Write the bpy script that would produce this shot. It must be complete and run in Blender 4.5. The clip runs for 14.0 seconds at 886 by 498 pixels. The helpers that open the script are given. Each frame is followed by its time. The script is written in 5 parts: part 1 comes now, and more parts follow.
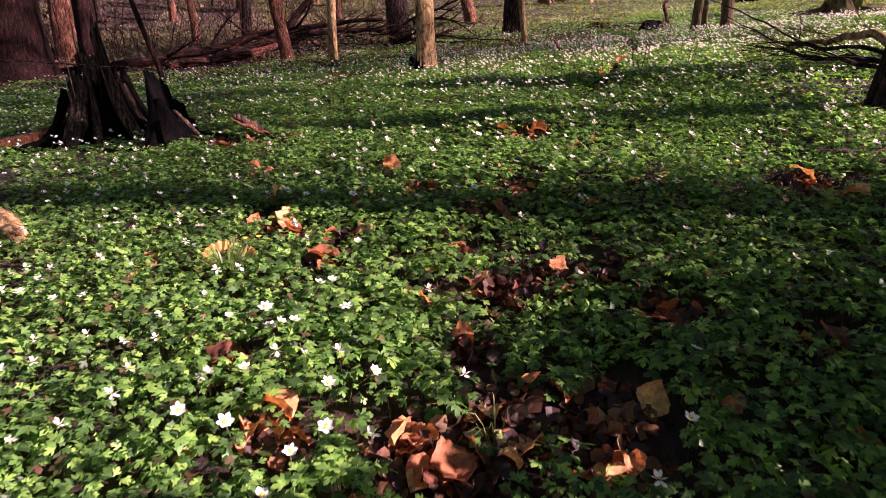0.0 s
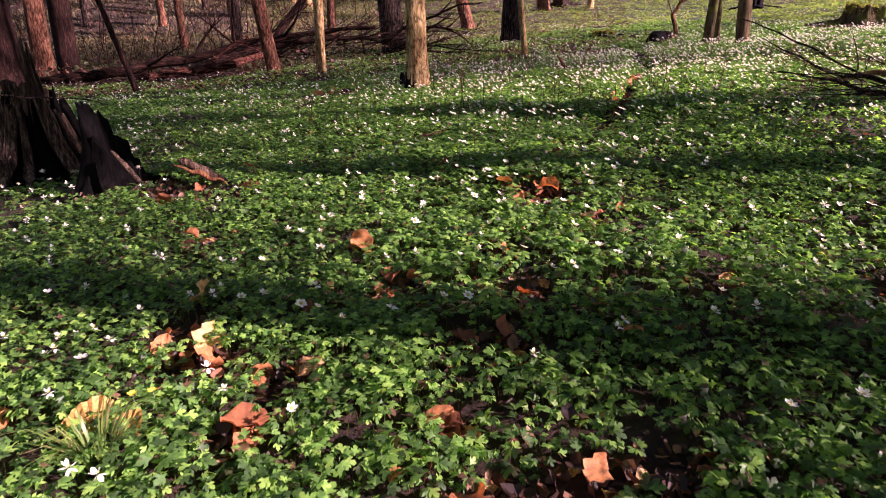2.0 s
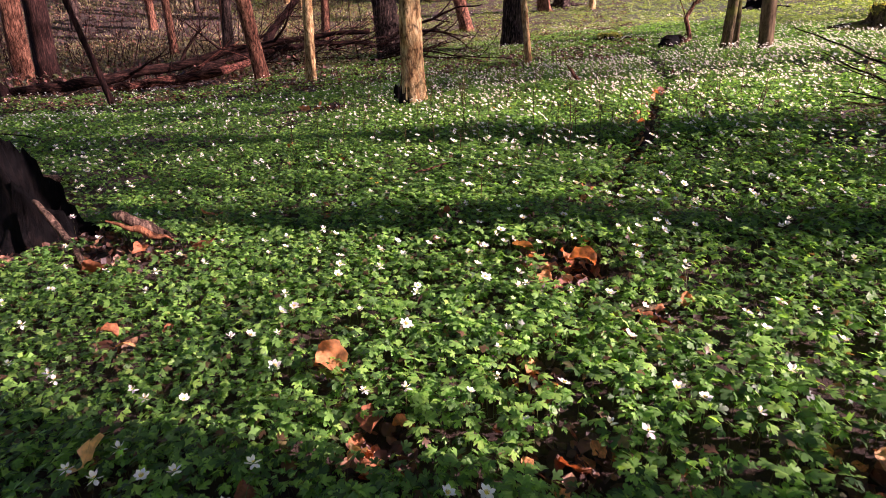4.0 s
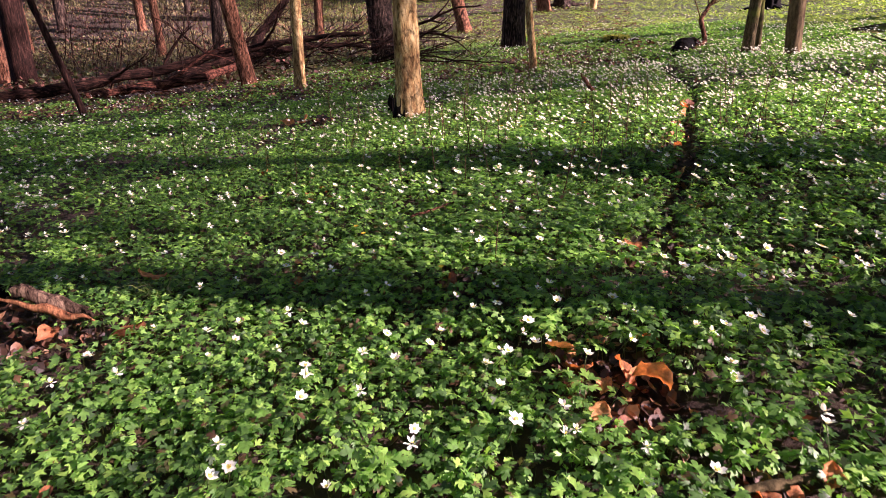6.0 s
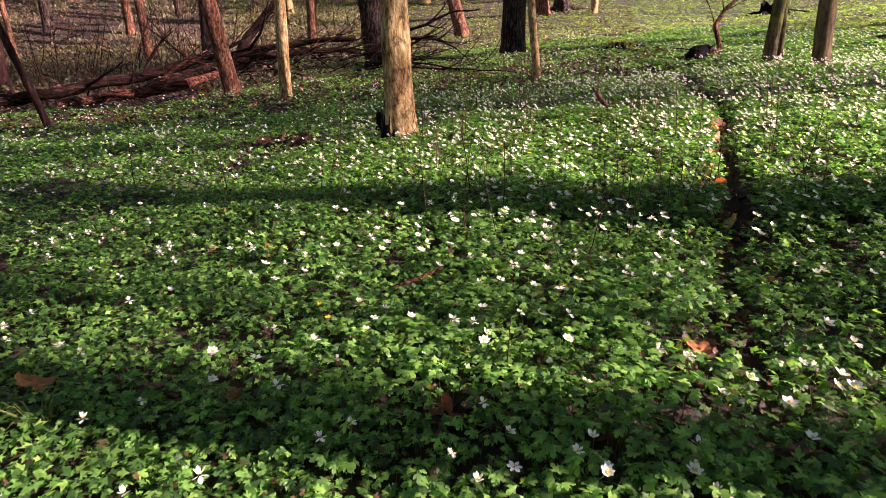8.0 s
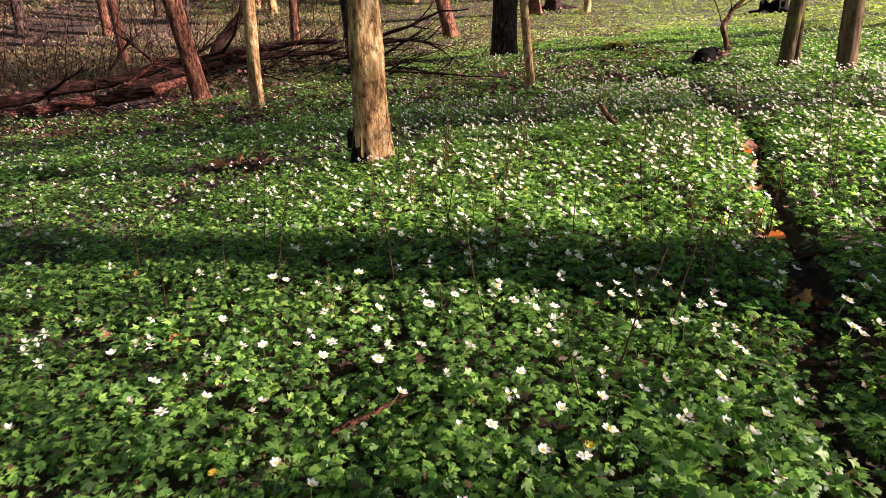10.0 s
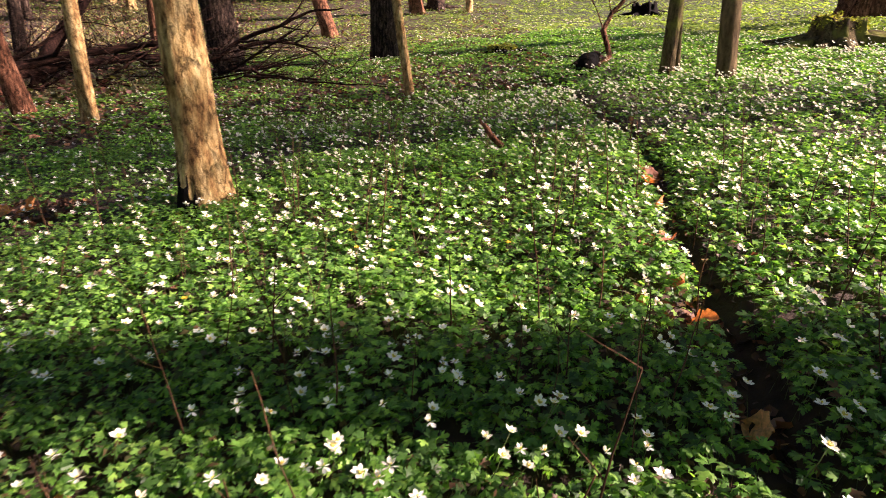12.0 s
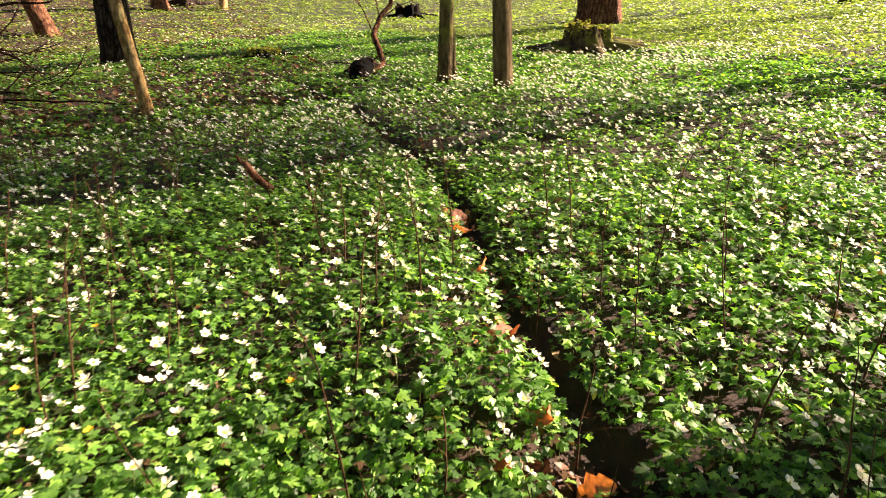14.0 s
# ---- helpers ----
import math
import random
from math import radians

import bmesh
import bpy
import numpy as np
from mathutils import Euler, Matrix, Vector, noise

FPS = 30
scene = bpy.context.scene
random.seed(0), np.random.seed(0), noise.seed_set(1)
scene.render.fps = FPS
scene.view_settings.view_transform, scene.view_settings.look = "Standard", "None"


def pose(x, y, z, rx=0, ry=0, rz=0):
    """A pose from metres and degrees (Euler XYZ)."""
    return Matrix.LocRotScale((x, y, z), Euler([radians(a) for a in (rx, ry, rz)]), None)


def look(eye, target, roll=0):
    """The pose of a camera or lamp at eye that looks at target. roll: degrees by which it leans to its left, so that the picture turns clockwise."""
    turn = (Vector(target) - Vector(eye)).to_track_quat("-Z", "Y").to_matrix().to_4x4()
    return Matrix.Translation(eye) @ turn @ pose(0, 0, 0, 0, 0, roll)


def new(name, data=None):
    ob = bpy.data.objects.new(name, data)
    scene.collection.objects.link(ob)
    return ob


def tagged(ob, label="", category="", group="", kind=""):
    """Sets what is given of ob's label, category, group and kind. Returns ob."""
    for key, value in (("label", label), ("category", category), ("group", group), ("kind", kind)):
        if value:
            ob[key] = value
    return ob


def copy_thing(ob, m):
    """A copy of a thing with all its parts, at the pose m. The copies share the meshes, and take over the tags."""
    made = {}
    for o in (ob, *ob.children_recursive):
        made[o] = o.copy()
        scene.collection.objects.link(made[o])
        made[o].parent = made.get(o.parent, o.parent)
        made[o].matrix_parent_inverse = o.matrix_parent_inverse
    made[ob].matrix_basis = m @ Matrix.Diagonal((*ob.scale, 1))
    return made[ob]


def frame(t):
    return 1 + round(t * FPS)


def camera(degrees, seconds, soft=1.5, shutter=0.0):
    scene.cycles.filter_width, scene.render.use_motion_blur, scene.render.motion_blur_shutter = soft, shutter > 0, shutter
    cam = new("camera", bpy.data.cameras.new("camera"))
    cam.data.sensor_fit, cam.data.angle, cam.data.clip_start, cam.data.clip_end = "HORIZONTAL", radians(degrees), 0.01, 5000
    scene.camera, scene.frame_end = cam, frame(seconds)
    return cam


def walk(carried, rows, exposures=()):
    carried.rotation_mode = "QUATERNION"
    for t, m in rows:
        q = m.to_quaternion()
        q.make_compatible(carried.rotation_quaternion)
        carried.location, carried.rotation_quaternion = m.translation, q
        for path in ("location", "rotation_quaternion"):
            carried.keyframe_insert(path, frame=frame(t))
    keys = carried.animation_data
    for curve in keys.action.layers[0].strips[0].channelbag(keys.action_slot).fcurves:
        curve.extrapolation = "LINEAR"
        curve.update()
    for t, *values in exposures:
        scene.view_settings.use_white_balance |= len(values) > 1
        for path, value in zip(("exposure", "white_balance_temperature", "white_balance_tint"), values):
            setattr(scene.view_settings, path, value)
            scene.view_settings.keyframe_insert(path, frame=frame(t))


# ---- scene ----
cam = camera(74.2, 14.0, soft=0.42, shutter=0.25)
PATH = [
    (0, (0.11, 0.125, 1.042), (0.124, 2.0, 0.347), -0.3),
    (0.5, (0.137, 0.355, 1.08), (0.153, 2.231, 0.385), -0.2),
    (1, (0.147, 0.591, 1.124), (0.167, 2.467, 0.43), -0.2),
    (1.5, (0.158, 0.809, 1.162), (0.178, 2.685, 0.469), -0.2),
    (2, (0.174, 1.017, 1.202), (0.198, 2.894, 0.514), -0.1),
    (2.5, (0.178, 1.233, 1.222), (0.205, 3.115, 0.545), 0.2),
    (3, (0.194, 1.462, 1.256), (0.211, 3.339, 0.564), -0.5),
    (3.2, (0.193, 1.546, 1.266), (0.215, 3.424, 0.578), -0.4),
    (5.3, (0.159, 2.386, 1.348), (0.193, 4.263, 0.658), -0.7),
    (5.5, (0.159, 2.47, 1.351), (0.195, 4.347, 0.661), -0.6),
    (6, (0.165, 2.684, 1.364), (0.201, 4.561, 0.674), -0.6),
    (6.5, (0.175, 2.882, 1.377), (0.214, 4.758, 0.685), -0.6),
    (7, (0.197, 3.07, 1.378), (0.239, 4.953, 0.704), -0.3),
    (7.5, (0.197, 3.272, 1.391), (0.241, 5.155, 0.717), -0.3),
    (8, (0.203, 3.489, 1.415), (0.25, 5.369, 0.733), -0.4),
    (8.2, (0.211, 3.58, 1.422), (0.256, 5.458, 0.736), -0.5),
    (10.3, (0.349, 4.494, 1.473), (0.438, 6.371, 0.788), -0.7),
    (10.5, (0.375, 4.58, 1.475), (0.481, 6.457, 0.791), -0.8),
    (11, (0.435, 4.798, 1.505), (0.603, 6.669, 0.818), -0.6),
    (11.5, (0.521, 5.004, 1.523), (0.778, 6.864, 0.835), -0.6),
    (12, (0.614, 5.211, 1.538), (1.025, 7.041, 0.845), -0.3),
    (12.5, (0.689, 5.442, 1.558), (1.279, 7.224, 0.867), -0.2),
    (13, (0.756, 5.67, 1.569), (1.505, 7.391, 0.878), 0.0),
    (13.5, (0.871, 5.882, 1.587), (1.771, 7.529, 0.896), 0.2),
    (14, (0.980, 6.090, 1.606), (2.032, 7.640, 0.911), 0.5),
]
walk(cam, [(t, look(eye, target, roll)) for t, eye, target, roll in PATH], [(0.0, 1.8, 5700, 70), (3.0, 2.15, 5700, 64), (6.5, 2.3, 5650, 53), (11.0, 2.4, 5900, 42), (12.5, 2.46, 6150, 36), (14.0, 2.54, 6500, 26)])

# ---- light ----
SUN_TO = Vector((0.959, -0.283, 0)).normalized()
ELEV = radians(27)
sun_dir = Vector((SUN_TO.x * math.cos(ELEV), SUN_TO.y * math.cos(ELEV), math.sin(ELEV)))
world = bpy.data.worlds.new("sky")
scene.world = world
world.use_nodes = True
wn = world.node_tree.nodes
sky = wn.new("ShaderNodeTexSky")
sky.sky_type = 'NISHITA'
sky.sun_disc = False
sky.air_density = 0.6
sky.dust_density = 0.4
sky.sun_elevation = ELEV
sky.sun_rotation = math.atan2(SUN_TO.x, SUN_TO.y)
# light of the sky, warmed by the twigs and young leaves all round
warm = wn.new("ShaderNodeMix")
warm.data_type, warm.blend_type = 'RGBA', 'MULTIPLY'
warm.inputs[0].default_value = 1.0
warm.inputs[7].default_value = (1.0, 0.92, 0.74, 1)
world.node_tree.links.new(sky.outputs[0], warm.inputs[6])
world.node_tree.links.new(warm.outputs[2], wn["Background"].inputs[0])
wn["Background"].inputs[1].default_value = 0.034
sun = new("sun", bpy.data.lights.new("sun", 'SUN'))
sun.data.energy = 5.0
sun.data.angle = radians(0.55)
sun.data.color = (1.0, 0.83, 0.6)
sun.matrix_world = look((0, 0, 0), -sun_dir)


# ---- materials ----
def material(name):
    m = bpy.data.materials.new(name)
    m.use_nodes = True
    n = m.node_tree.nodes
    return m, n, m.node_tree.links, n["Principled BSDF"], n["Material Output"]


def node(n, kind, **values):
    k = n.new(kind)
    for key, v in values.items():
        k.inputs[key].default_value = v
    return k


def ramp(n, stops):
    r = n.new("ShaderNodeValToRGB")
    e = r.color_ramp.elements
    while len(e) < len(stops):
        e.new(0.5)
    for k, (p, c) in zip(e, stops):
        k.position, k.color = p, (*c, 1)
    return r


def mixed(n, l, a, b, fac, kind='MIX'):
    x = n.new("ShaderNodeMix")
    x.data_type, x.blend_type = 'RGBA', kind
    for sock, v in ((x.inputs[6], a), (x.inputs[7], b), (x.inputs[0], fac)):
        if isinstance(v, bpy.types.NodeSocket):
            l.new(v, sock)
        elif isinstance(v, tuple):
            sock.default_value = (*v, 1)
        else:
            sock.default_value = v
    return x.outputs[2]


def leafy(name, stops, trans, rough=0.55, scale=60.0, source="island", veins=0.25, gloss=0.45):
    """Thin leaf or petal: diffuse and glossy top, light through it, each piece of its own shade."""
    m, n, l, p, out = material(name)
    if source == "island":
        rnd = n.new("ShaderNodeNewGeometry").outputs["Random Per Island"]
    else:
        rnd = n.new("ShaderNodeObjectInfo").outputs["Random"]
    co = n.new("ShaderNodeTexCoord")
    nz = node(n, "ShaderNodeTexNoise", Scale=scale, Detail=4.0)
    l.new(co.outputs["Object"], nz.inputs["Vector"])
    r = ramp(n, stops)
    l.new(rnd, r.inputs[0])
    dark = ramp(n, [(0.3, (1 - veins,) * 3), (0.7, (1.0,) * 3)])
    l.new(nz.outputs["Fac"], dark.inputs[0])
    col = mixed(n, l, r.outputs[0], dark.outputs[0], 1.0, 'MULTIPLY')
    l.new(col, p.inputs["Base Color"])
    p.inputs["Roughness"].default_value = rough
    p.inputs["Specular IOR Level"].default_value = gloss
    b = node(n, "ShaderNodeBump", Strength=0.3, Distance=0.002)
    l.new(nz.outputs["Fac"], b.inputs["Height"])
    l.new(b.outputs[0], p.inputs["Normal"])
    t = n.new("ShaderNodeBsdfTranslucent")
    tc = mixed(n, l, col, trans, 1.0, 'MULTIPLY')
    l.new(tc, t.inputs["Color"])
    add = n.new("ShaderNodeAddShader")
    l.new(p.outputs[0], add.inputs[0])
    l.new(t.outputs[0], add.inputs[1])
    l.new(add.outputs[0], out.inputs["Surface"])
    return m


def bark(name, stops, scale=(14, 14, 3.2), depth=0.02, moss=None, moss_at=0.55, plates=0.5):
    """Bark with upright furrows, plates and patches of algae or moss."""
    m, n, l, p, out = material(name)
    co = n.new("ShaderNodeTexCoord")
    mp = n.new("ShaderNodeMapping")
    mp.inputs["Scale"].default_value = scale
    l.new(co.outputs["Object"], mp.inputs["Vector"])
    warp = node(n, "ShaderNodeTexNoise", Scale=1.1, Detail=6.0, Roughness=0.75)
    l.new(mp.outputs[0], warp.inputs["Vector"])
    v = node(n, "ShaderNodeTexVoronoi", Scale=1.0)
    v.feature = 'DISTANCE_TO_EDGE'
    wv = mixed(n, l, mp.outputs[0], warp.outputs["Color"], 1.0, 'ADD')
    l.new(wv, v.inputs["Vector"])
    fine = node(n, "ShaderNodeTexNoise", Scale=3.0, Detail=8.0, Roughness=0.7)
    l.new(mp.outputs[0], fine.inputs["Vector"])
    big = node(n, "ShaderNodeTexNoise", Scale=2.2, Detail=3.0)
    l.new(co.outputs["Object"], big.inputs["Vector"])
    strip = node(n, "ShaderNodeTexNoise", Scale=1.25, Detail=6.0, Roughness=0.62)
    l.new(mp.outputs[0], strip.inputs["Vector"])
    r = ramp(n, stops)
    l.new(strip.outputs["Fac"], r.inputs[0])
    grain = ramp(n, [(0.34, (0.42,) * 3), (0.6, (1.12,) * 3)])
    l.new(fine.outputs["Fac"], grain.inputs[0])
    crack = ramp(n, [(0.0, (1 - plates,) * 3), (0.09, (1.0,) * 3)])
    l.new(v.outputs["Distance"], crack.inputs[0])
    flat = n.new("ShaderNodeMapping")
    flat.inputs["Scale"].default_value = (scale[0] * 1.3, scale[1] * 1.3, scale[2] * 2.6)
    l.new(co.outputs["Object"], flat.inputs["Vector"])
    dark_patch = node(n, "ShaderNodeTexNoise", Scale=1.0, Detail=7.0, Roughness=0.7)
    l.new(flat.outputs[0], dark_patch.inputs["Vector"])
    flake = ramp(n, [(0.4, (1 - 0.9 * plates,) * 3), (0.47, (1.0,) * 3)])
    l.new(dark_patch.outputs["Fac"], flake.inputs[0])
    col = mixed(n, l, r.outputs[0], grain.outputs[0], 1.0, 'MULTIPLY')
    col = mixed(n, l, col, crack.outputs[0], 0.85, 'MULTIPLY')
    col = mixed(n, l, col, flake.outputs[0], 1.0, 'MULTIPLY')
    tone = ramp(n, [(0.3, (0.72, 0.68, 0.64)), (0.7, (1.1, 1.08, 1.0))])
    l.new(big.outputs["Fac"], tone.inputs[0])
    col = mixed(n, l, col, tone.outputs[0], 1.0, 'MULTIPLY')
    if moss:
        mk = ramp(n, [(moss_at, (0.0,) * 3), (moss_at + 0.14, (1.0,) * 3)])
        mn = node(n, "ShaderNodeTexNoise", Scale=3.4, Detail=6.0)
        l.new(co.outputs["Object"], mn.inputs["Vector"])
        l.new(mn.outputs["Fac"], mk.inputs[0])
        col = mixed(n, l, col, moss, mk.outputs[0])
    l.new(col, p.inputs["Base Color"])
    p.inputs["Roughness"].default_value = 0.9
    p.inputs["Specular IOR Level"].default_value = 0.1
    hs = n.new("ShaderNodeMath")
    hs.operation = 'MULTIPLY_ADD'
    l.new(flake.outputs[0], hs.inputs[0])
    hs.inputs[1].default_value = 0.8 * plates
    l.new(fine.outputs["Fac"], hs.inputs[2])
    b = node(n, "ShaderNodeBump", Strength=0.85, Distance=depth * 0.4)
    l.new(hs.outputs[0], b.inputs["Height"])
    l.new(b.outputs[0], p.inputs["Normal"])
    return m


def ground_material():
    m, n, l, p, out = material("woodland_soil")
    co = n.new("ShaderNodeTexCoord")
    a = node(n, "ShaderNodeTexNoise", Scale=18.0, Detail=8.0, Roughness=0.7)
    c = node(n, "ShaderNodeTexVoronoi", Scale=16.0)
    g = node(n, "ShaderNodeTexNoise", Scale=0.35, Detail=6.0, Roughness=0.65)
    for k in (a, c, g):
        l.new(co.outputs["Object"], k.inputs["Vector"])
    soil = ramp(n, [(0.3, (0.006, 0.004, 0.003)), (0.55, (0.016, 0.009, 0.006)), (0.75, (0.035, 0.018, 0.01))])
    l.new(a.outputs["Fac"], soil.inputs[0])
    litter = ramp(n, [(0.0, (0.03, 0.013, 0.007)), (0.5, (0.075, 0.036, 0.018)), (1.0, (0.13, 0.075, 0.036))])
    l.new(c.outputs["Distance"], litter.inputs[0])
    lit = mixed(n, l, soil.outputs[0], litter.outputs[0], 0.35)
    green = ramp(n, [(0.35, (0.014, 0.02, 0.006)), (0.55, (0.035, 0.05, 0.012)), (0.75, (0.07, 0.09, 0.02))])
    l.new(a.outputs["Fac"], green.inputs[0])
    # far meadow of the clearing: grass grows away from the path, thicker towards the east
    sep = n.new("ShaderNodeSeparateXYZ")
    l.new(co.outputs["Object"], sep.inputs[0])
    east = node(n, "ShaderNodeMapRange")
    east.inputs[1].default_value, east.inputs[2].default_value = 3.0, 9.0
    l.new(sep.outputs[0], east.inputs[0])
    north = node(n, "ShaderNodeMapRange")
    north.inputs[1].default_value, north.inputs[2].default_value = 8.0, 13.0
    l.new(sep.outputs[1], north.inputs[0])
    both = n.new("ShaderNodeMath")
    both.operation = 'MULTIPLY'
    l.new(east.outputs[0], both.inputs[0])
    l.new(north.outputs[0], both.inputs[1])
    patch = ramp(n, [(0.3, (0.25,) * 3), (0.55, (1.0,) * 3)])
    l.new(g.outputs["Fac"], patch.inputs[0])
    f = n.new("ShaderNodeMath")
    f.operation = 'MULTIPLY'
    l.new(both.outputs[0], f.inputs[0])
    l.new(patch.outputs[0], f.inputs[1])
    col = mixed(n, l, lit, green.outputs[0], f.outputs[0])
    l.new(col, p.inputs["Base Color"])
    p.inputs["Roughness"].default_value = 0.95
    b = node(n, "ShaderNodeBump", Strength=0.8, Distance=0.03)
    l.new(a.outputs["Fac"], b.inputs["Height"])
    l.new(b.outputs[0], p.inputs["Normal"])
    return m


SOIL = ground_material()
LEAF = leafy("anemone_leaf", [(0.0, (0.1, 0.05, 0.028)), (0.03, (0.08, 0.06, 0.026)), (0.06, (0.022, 0.05, 0.014)), (0.4, (0.056, 0.13, 0.026)), (0.76, (0.12, 0.245, 0.042)), (1.0, (0.21, 0.35, 0.06))], (1.45, 1.6, 0.5), 0.45, veins=0.4, gloss=0.18)
MEADOW = leafy("meadow_leaf", [(0.0, (0.04, 0.05, 0.018)), (0.3, (0.07, 0.11, 0.022)), (0.8, (0.12, 0.18, 0.028)), (1.0, (0.18, 0.195, 0.045))], (1.5, 1.6, 0.6), 0.5)
PETAL = leafy("anemone_petal", [(0.0, (0.74, 0.72, 0.64)), (0.8, (0.79, 0.78, 0.72)), (1.0, (0.74, 0.6, 0.57))], (0.5, 0.48, 0.38), 0.5, 90, veins=0.08)
YELLOW = leafy("yellow_petal", [(0.0, (0.75, 0.5, 0.02)), (1.0, (0.8, 0.6, 0.05))], (0.4, 0.3, 0.02), 0.25, 90)
STAMEN = leafy("stamen_yellow", [(0.0, (0.7, 0.55, 0.06)), (1.0, (0.75, 0.65, 0.15))], (0.2, 0.2, 0.05), 0.7, 300)
STEM = leafy("plant_stem", [(0.0, (0.10, 0.09, 0.03)), (0.6, (0.10, 0.15, 0.03)), (1.0, (0.16, 0.08, 0.04))], (0.2, 0.2, 0.1), 0.5, 80)
GRASS = leafy("grass_blade", [(0.0, (0.06, 0.12, 0.02)), (0.7, (0.12, 0.18, 0.03)), (1.0, (0.32, 0.26, 0.1))], (0.6, 0.7, 0.25), 0.45, 30)
PALE_DEAD = leafy("withered_leaf", [(0.0, (0.5, 0.24, 0.045)), (1.0, (0.58, 0.36, 0.08))], (0.7, 0.5, 0.2), 0.7, 14, "object", veins=0.5)
DEAD = leafy("dry_leaf", [(0.0, (0.17, 0.055, 0.02)), (0.3, (0.33, 0.115, 0.035)), (0.65, (0.54, 0.215, 0.062)), (0.85, (0.62, 0.3, 0.095)), (1.0, (0.68, 0.45, 0.17))], (0.7, 0.48, 0.22), 0.75, 7, "object", veins=0.6)
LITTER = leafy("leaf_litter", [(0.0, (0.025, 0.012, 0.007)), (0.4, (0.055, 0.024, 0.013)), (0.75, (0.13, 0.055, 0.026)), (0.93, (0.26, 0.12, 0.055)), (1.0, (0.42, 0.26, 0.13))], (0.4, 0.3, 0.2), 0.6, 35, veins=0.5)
BRACKEN = leafy("dead_bracken", [(0.0, (0.04, 0.014, 0.01)), (0.6, (0.1, 0.035, 0.022)), (1.0, (0.17, 0.07, 0.04))], (0.4, 0.3, 0.2), 0.7, 20)
OLIVE = leafy("withered_grass", [(0.0, (0.06, 0.055, 0.02)), (0.5, (0.13, 0.125, 0.04)), (0.85, (0.2, 0.17, 0.065)), (1.0, (0.26, 0.15, 0.08))], (0.9, 0.85, 0.6), 0.6, 20)
IVY = leafy("bramble_leaf", [(0.0, (0.025, 0.03, 0.012)), (0.6, (0.06, 0.065, 0.022)), (1.0, (0.11, 0.11, 0.035))], (0.8, 0.8, 0.3), 0.5, 20)
STALK = bark("dry_stalk", [(0.3, (0.05, 0.028, 0.018)), (0.7, (0.17, 0.09, 0.05))], (60, 60, 20), 0.001, plates=0.2)
BARK_TAN = bark("flaking_tan_bark", [(0.34, (0.09, 0.045, 0.02)), (0.42, (0.32, 0.19, 0.075)), (0.52, (0.52, 0.36, 0.155)), (0.66, (0.64, 0.5, 0.26))], (13, 13, 4.2), 0.05, (0.42, 0.3, 0.11), 0.62, 0.62)
BARK_RED = bark("red_brown_bark", [(0.34, (0.05, 0.02, 0.013)), (0.46, (0.17, 0.075, 0.042)), (0.56, (0.3, 0.145, 0.085)), (0.7, (0.42, 0.23, 0.14))], (18, 18, 3.4), 0.045, None, 0.6, 0.8)
BARK_DARK = bark("dark_furrowed_bark", [(0.38, (0.014, 0.01, 0.009)), (0.48, (0.045, 0.03, 0.024)), (0.56, (0.1, 0.068, 0.052)), (0.7, (0.22, 0.165, 0.13))], (17, 17, 3.4), 0.07, None, 0.6, 0.9)
BARK_GREY = bark("smooth_olive_bark", [(0.34, (0.09, 0.065, 0.032)), (0.5, (0.17, 0.125, 0.065)), (0.7, (0.25, 0.19, 0.105))], (9, 9, 2), 0.012, (0.14, 0.14, 0.035), 0.6, 0.35)
BARK_MOSS = bark("mossy_bark", [(0.34, (0.045, 0.035, 0.018)), (0.48, (0.12, 0.095, 0.045)), (0.7, (0.24, 0.19, 0.1))], (14, 14, 3), 0.03, (0.17, 0.18, 0.035), 0.5, 0.6)
# dead wood, also used where a trunk's shade is put into its colour
DEAD_AND_SHADED_WOOD = bark("weathered_dead_and_shaded_wood", [(0.33, (0.008, 0.005, 0.004)), (0.5, (0.032, 0.015, 0.012)), (0.75, (0.12, 0.058, 0.042))], (26, 26, 3), 0.015, None, 0.6, 0.5)
ROTTEN = bark("rotten_stump_wood", [(0.34, (0.018, 0.012, 0.009)), (0.48, (0.085, 0.054, 0.038)), (0.66, (0.26, 0.18, 0.125))], (30, 30, 3.0), 0.025, None, 0.6, 0.7)
# black wood; also stands in for shade in the stump's and trunk's hollows
CHAR_AND_SHADE = bark("char_and_shade_wood", [(0.4, (0.002, 0.002, 0.002)), (0.7, (0.009, 0.006, 0.005))], (24, 24, 5), 0.02, None, 0.6, 0.7)
TORN = bark("torn_red_wood", [(0.33, (0.02, 0.008, 0.007)), (0.5, (0.1, 0.04, 0.03)), (0.7, (0.3, 0.14, 0.1))], (22, 22, 3), 0.03, None, 0.6, 0.7)
DEADWOOD_LYING = bark("fallen_dead_wood", [(0.36, (0.006, 0.004, 0.003)), (0.5, (0.034, 0.016, 0.012)), (0.6, (0.08, 0.038, 0.027)), (0.72, (0.17, 0.09, 0.065))], (3, 20, 20), 0.03, None, 0.6, 0.8)
TORN_LYING = bark("fallen_torn_wood", [(0.36, (0.02, 0.008, 0.006)), (0.48, (0.12, 0.045, 0.03)), (0.6, (0.3, 0.125, 0.08)), (0.72, (0.42, 0.21, 0.14))], (3, 18, 18), 0.04, None, 0.6, 0.8)
ORANGEWOOD = bark("split_orange_wood", [(0.3, (0.05, 0.02, 0.01)), (0.5, (0.26, 0.11, 0.05)), (0.72, (0.5, 0.25, 0.12))], (40, 40, 6), 0.006, None, 0.6, 0.4)
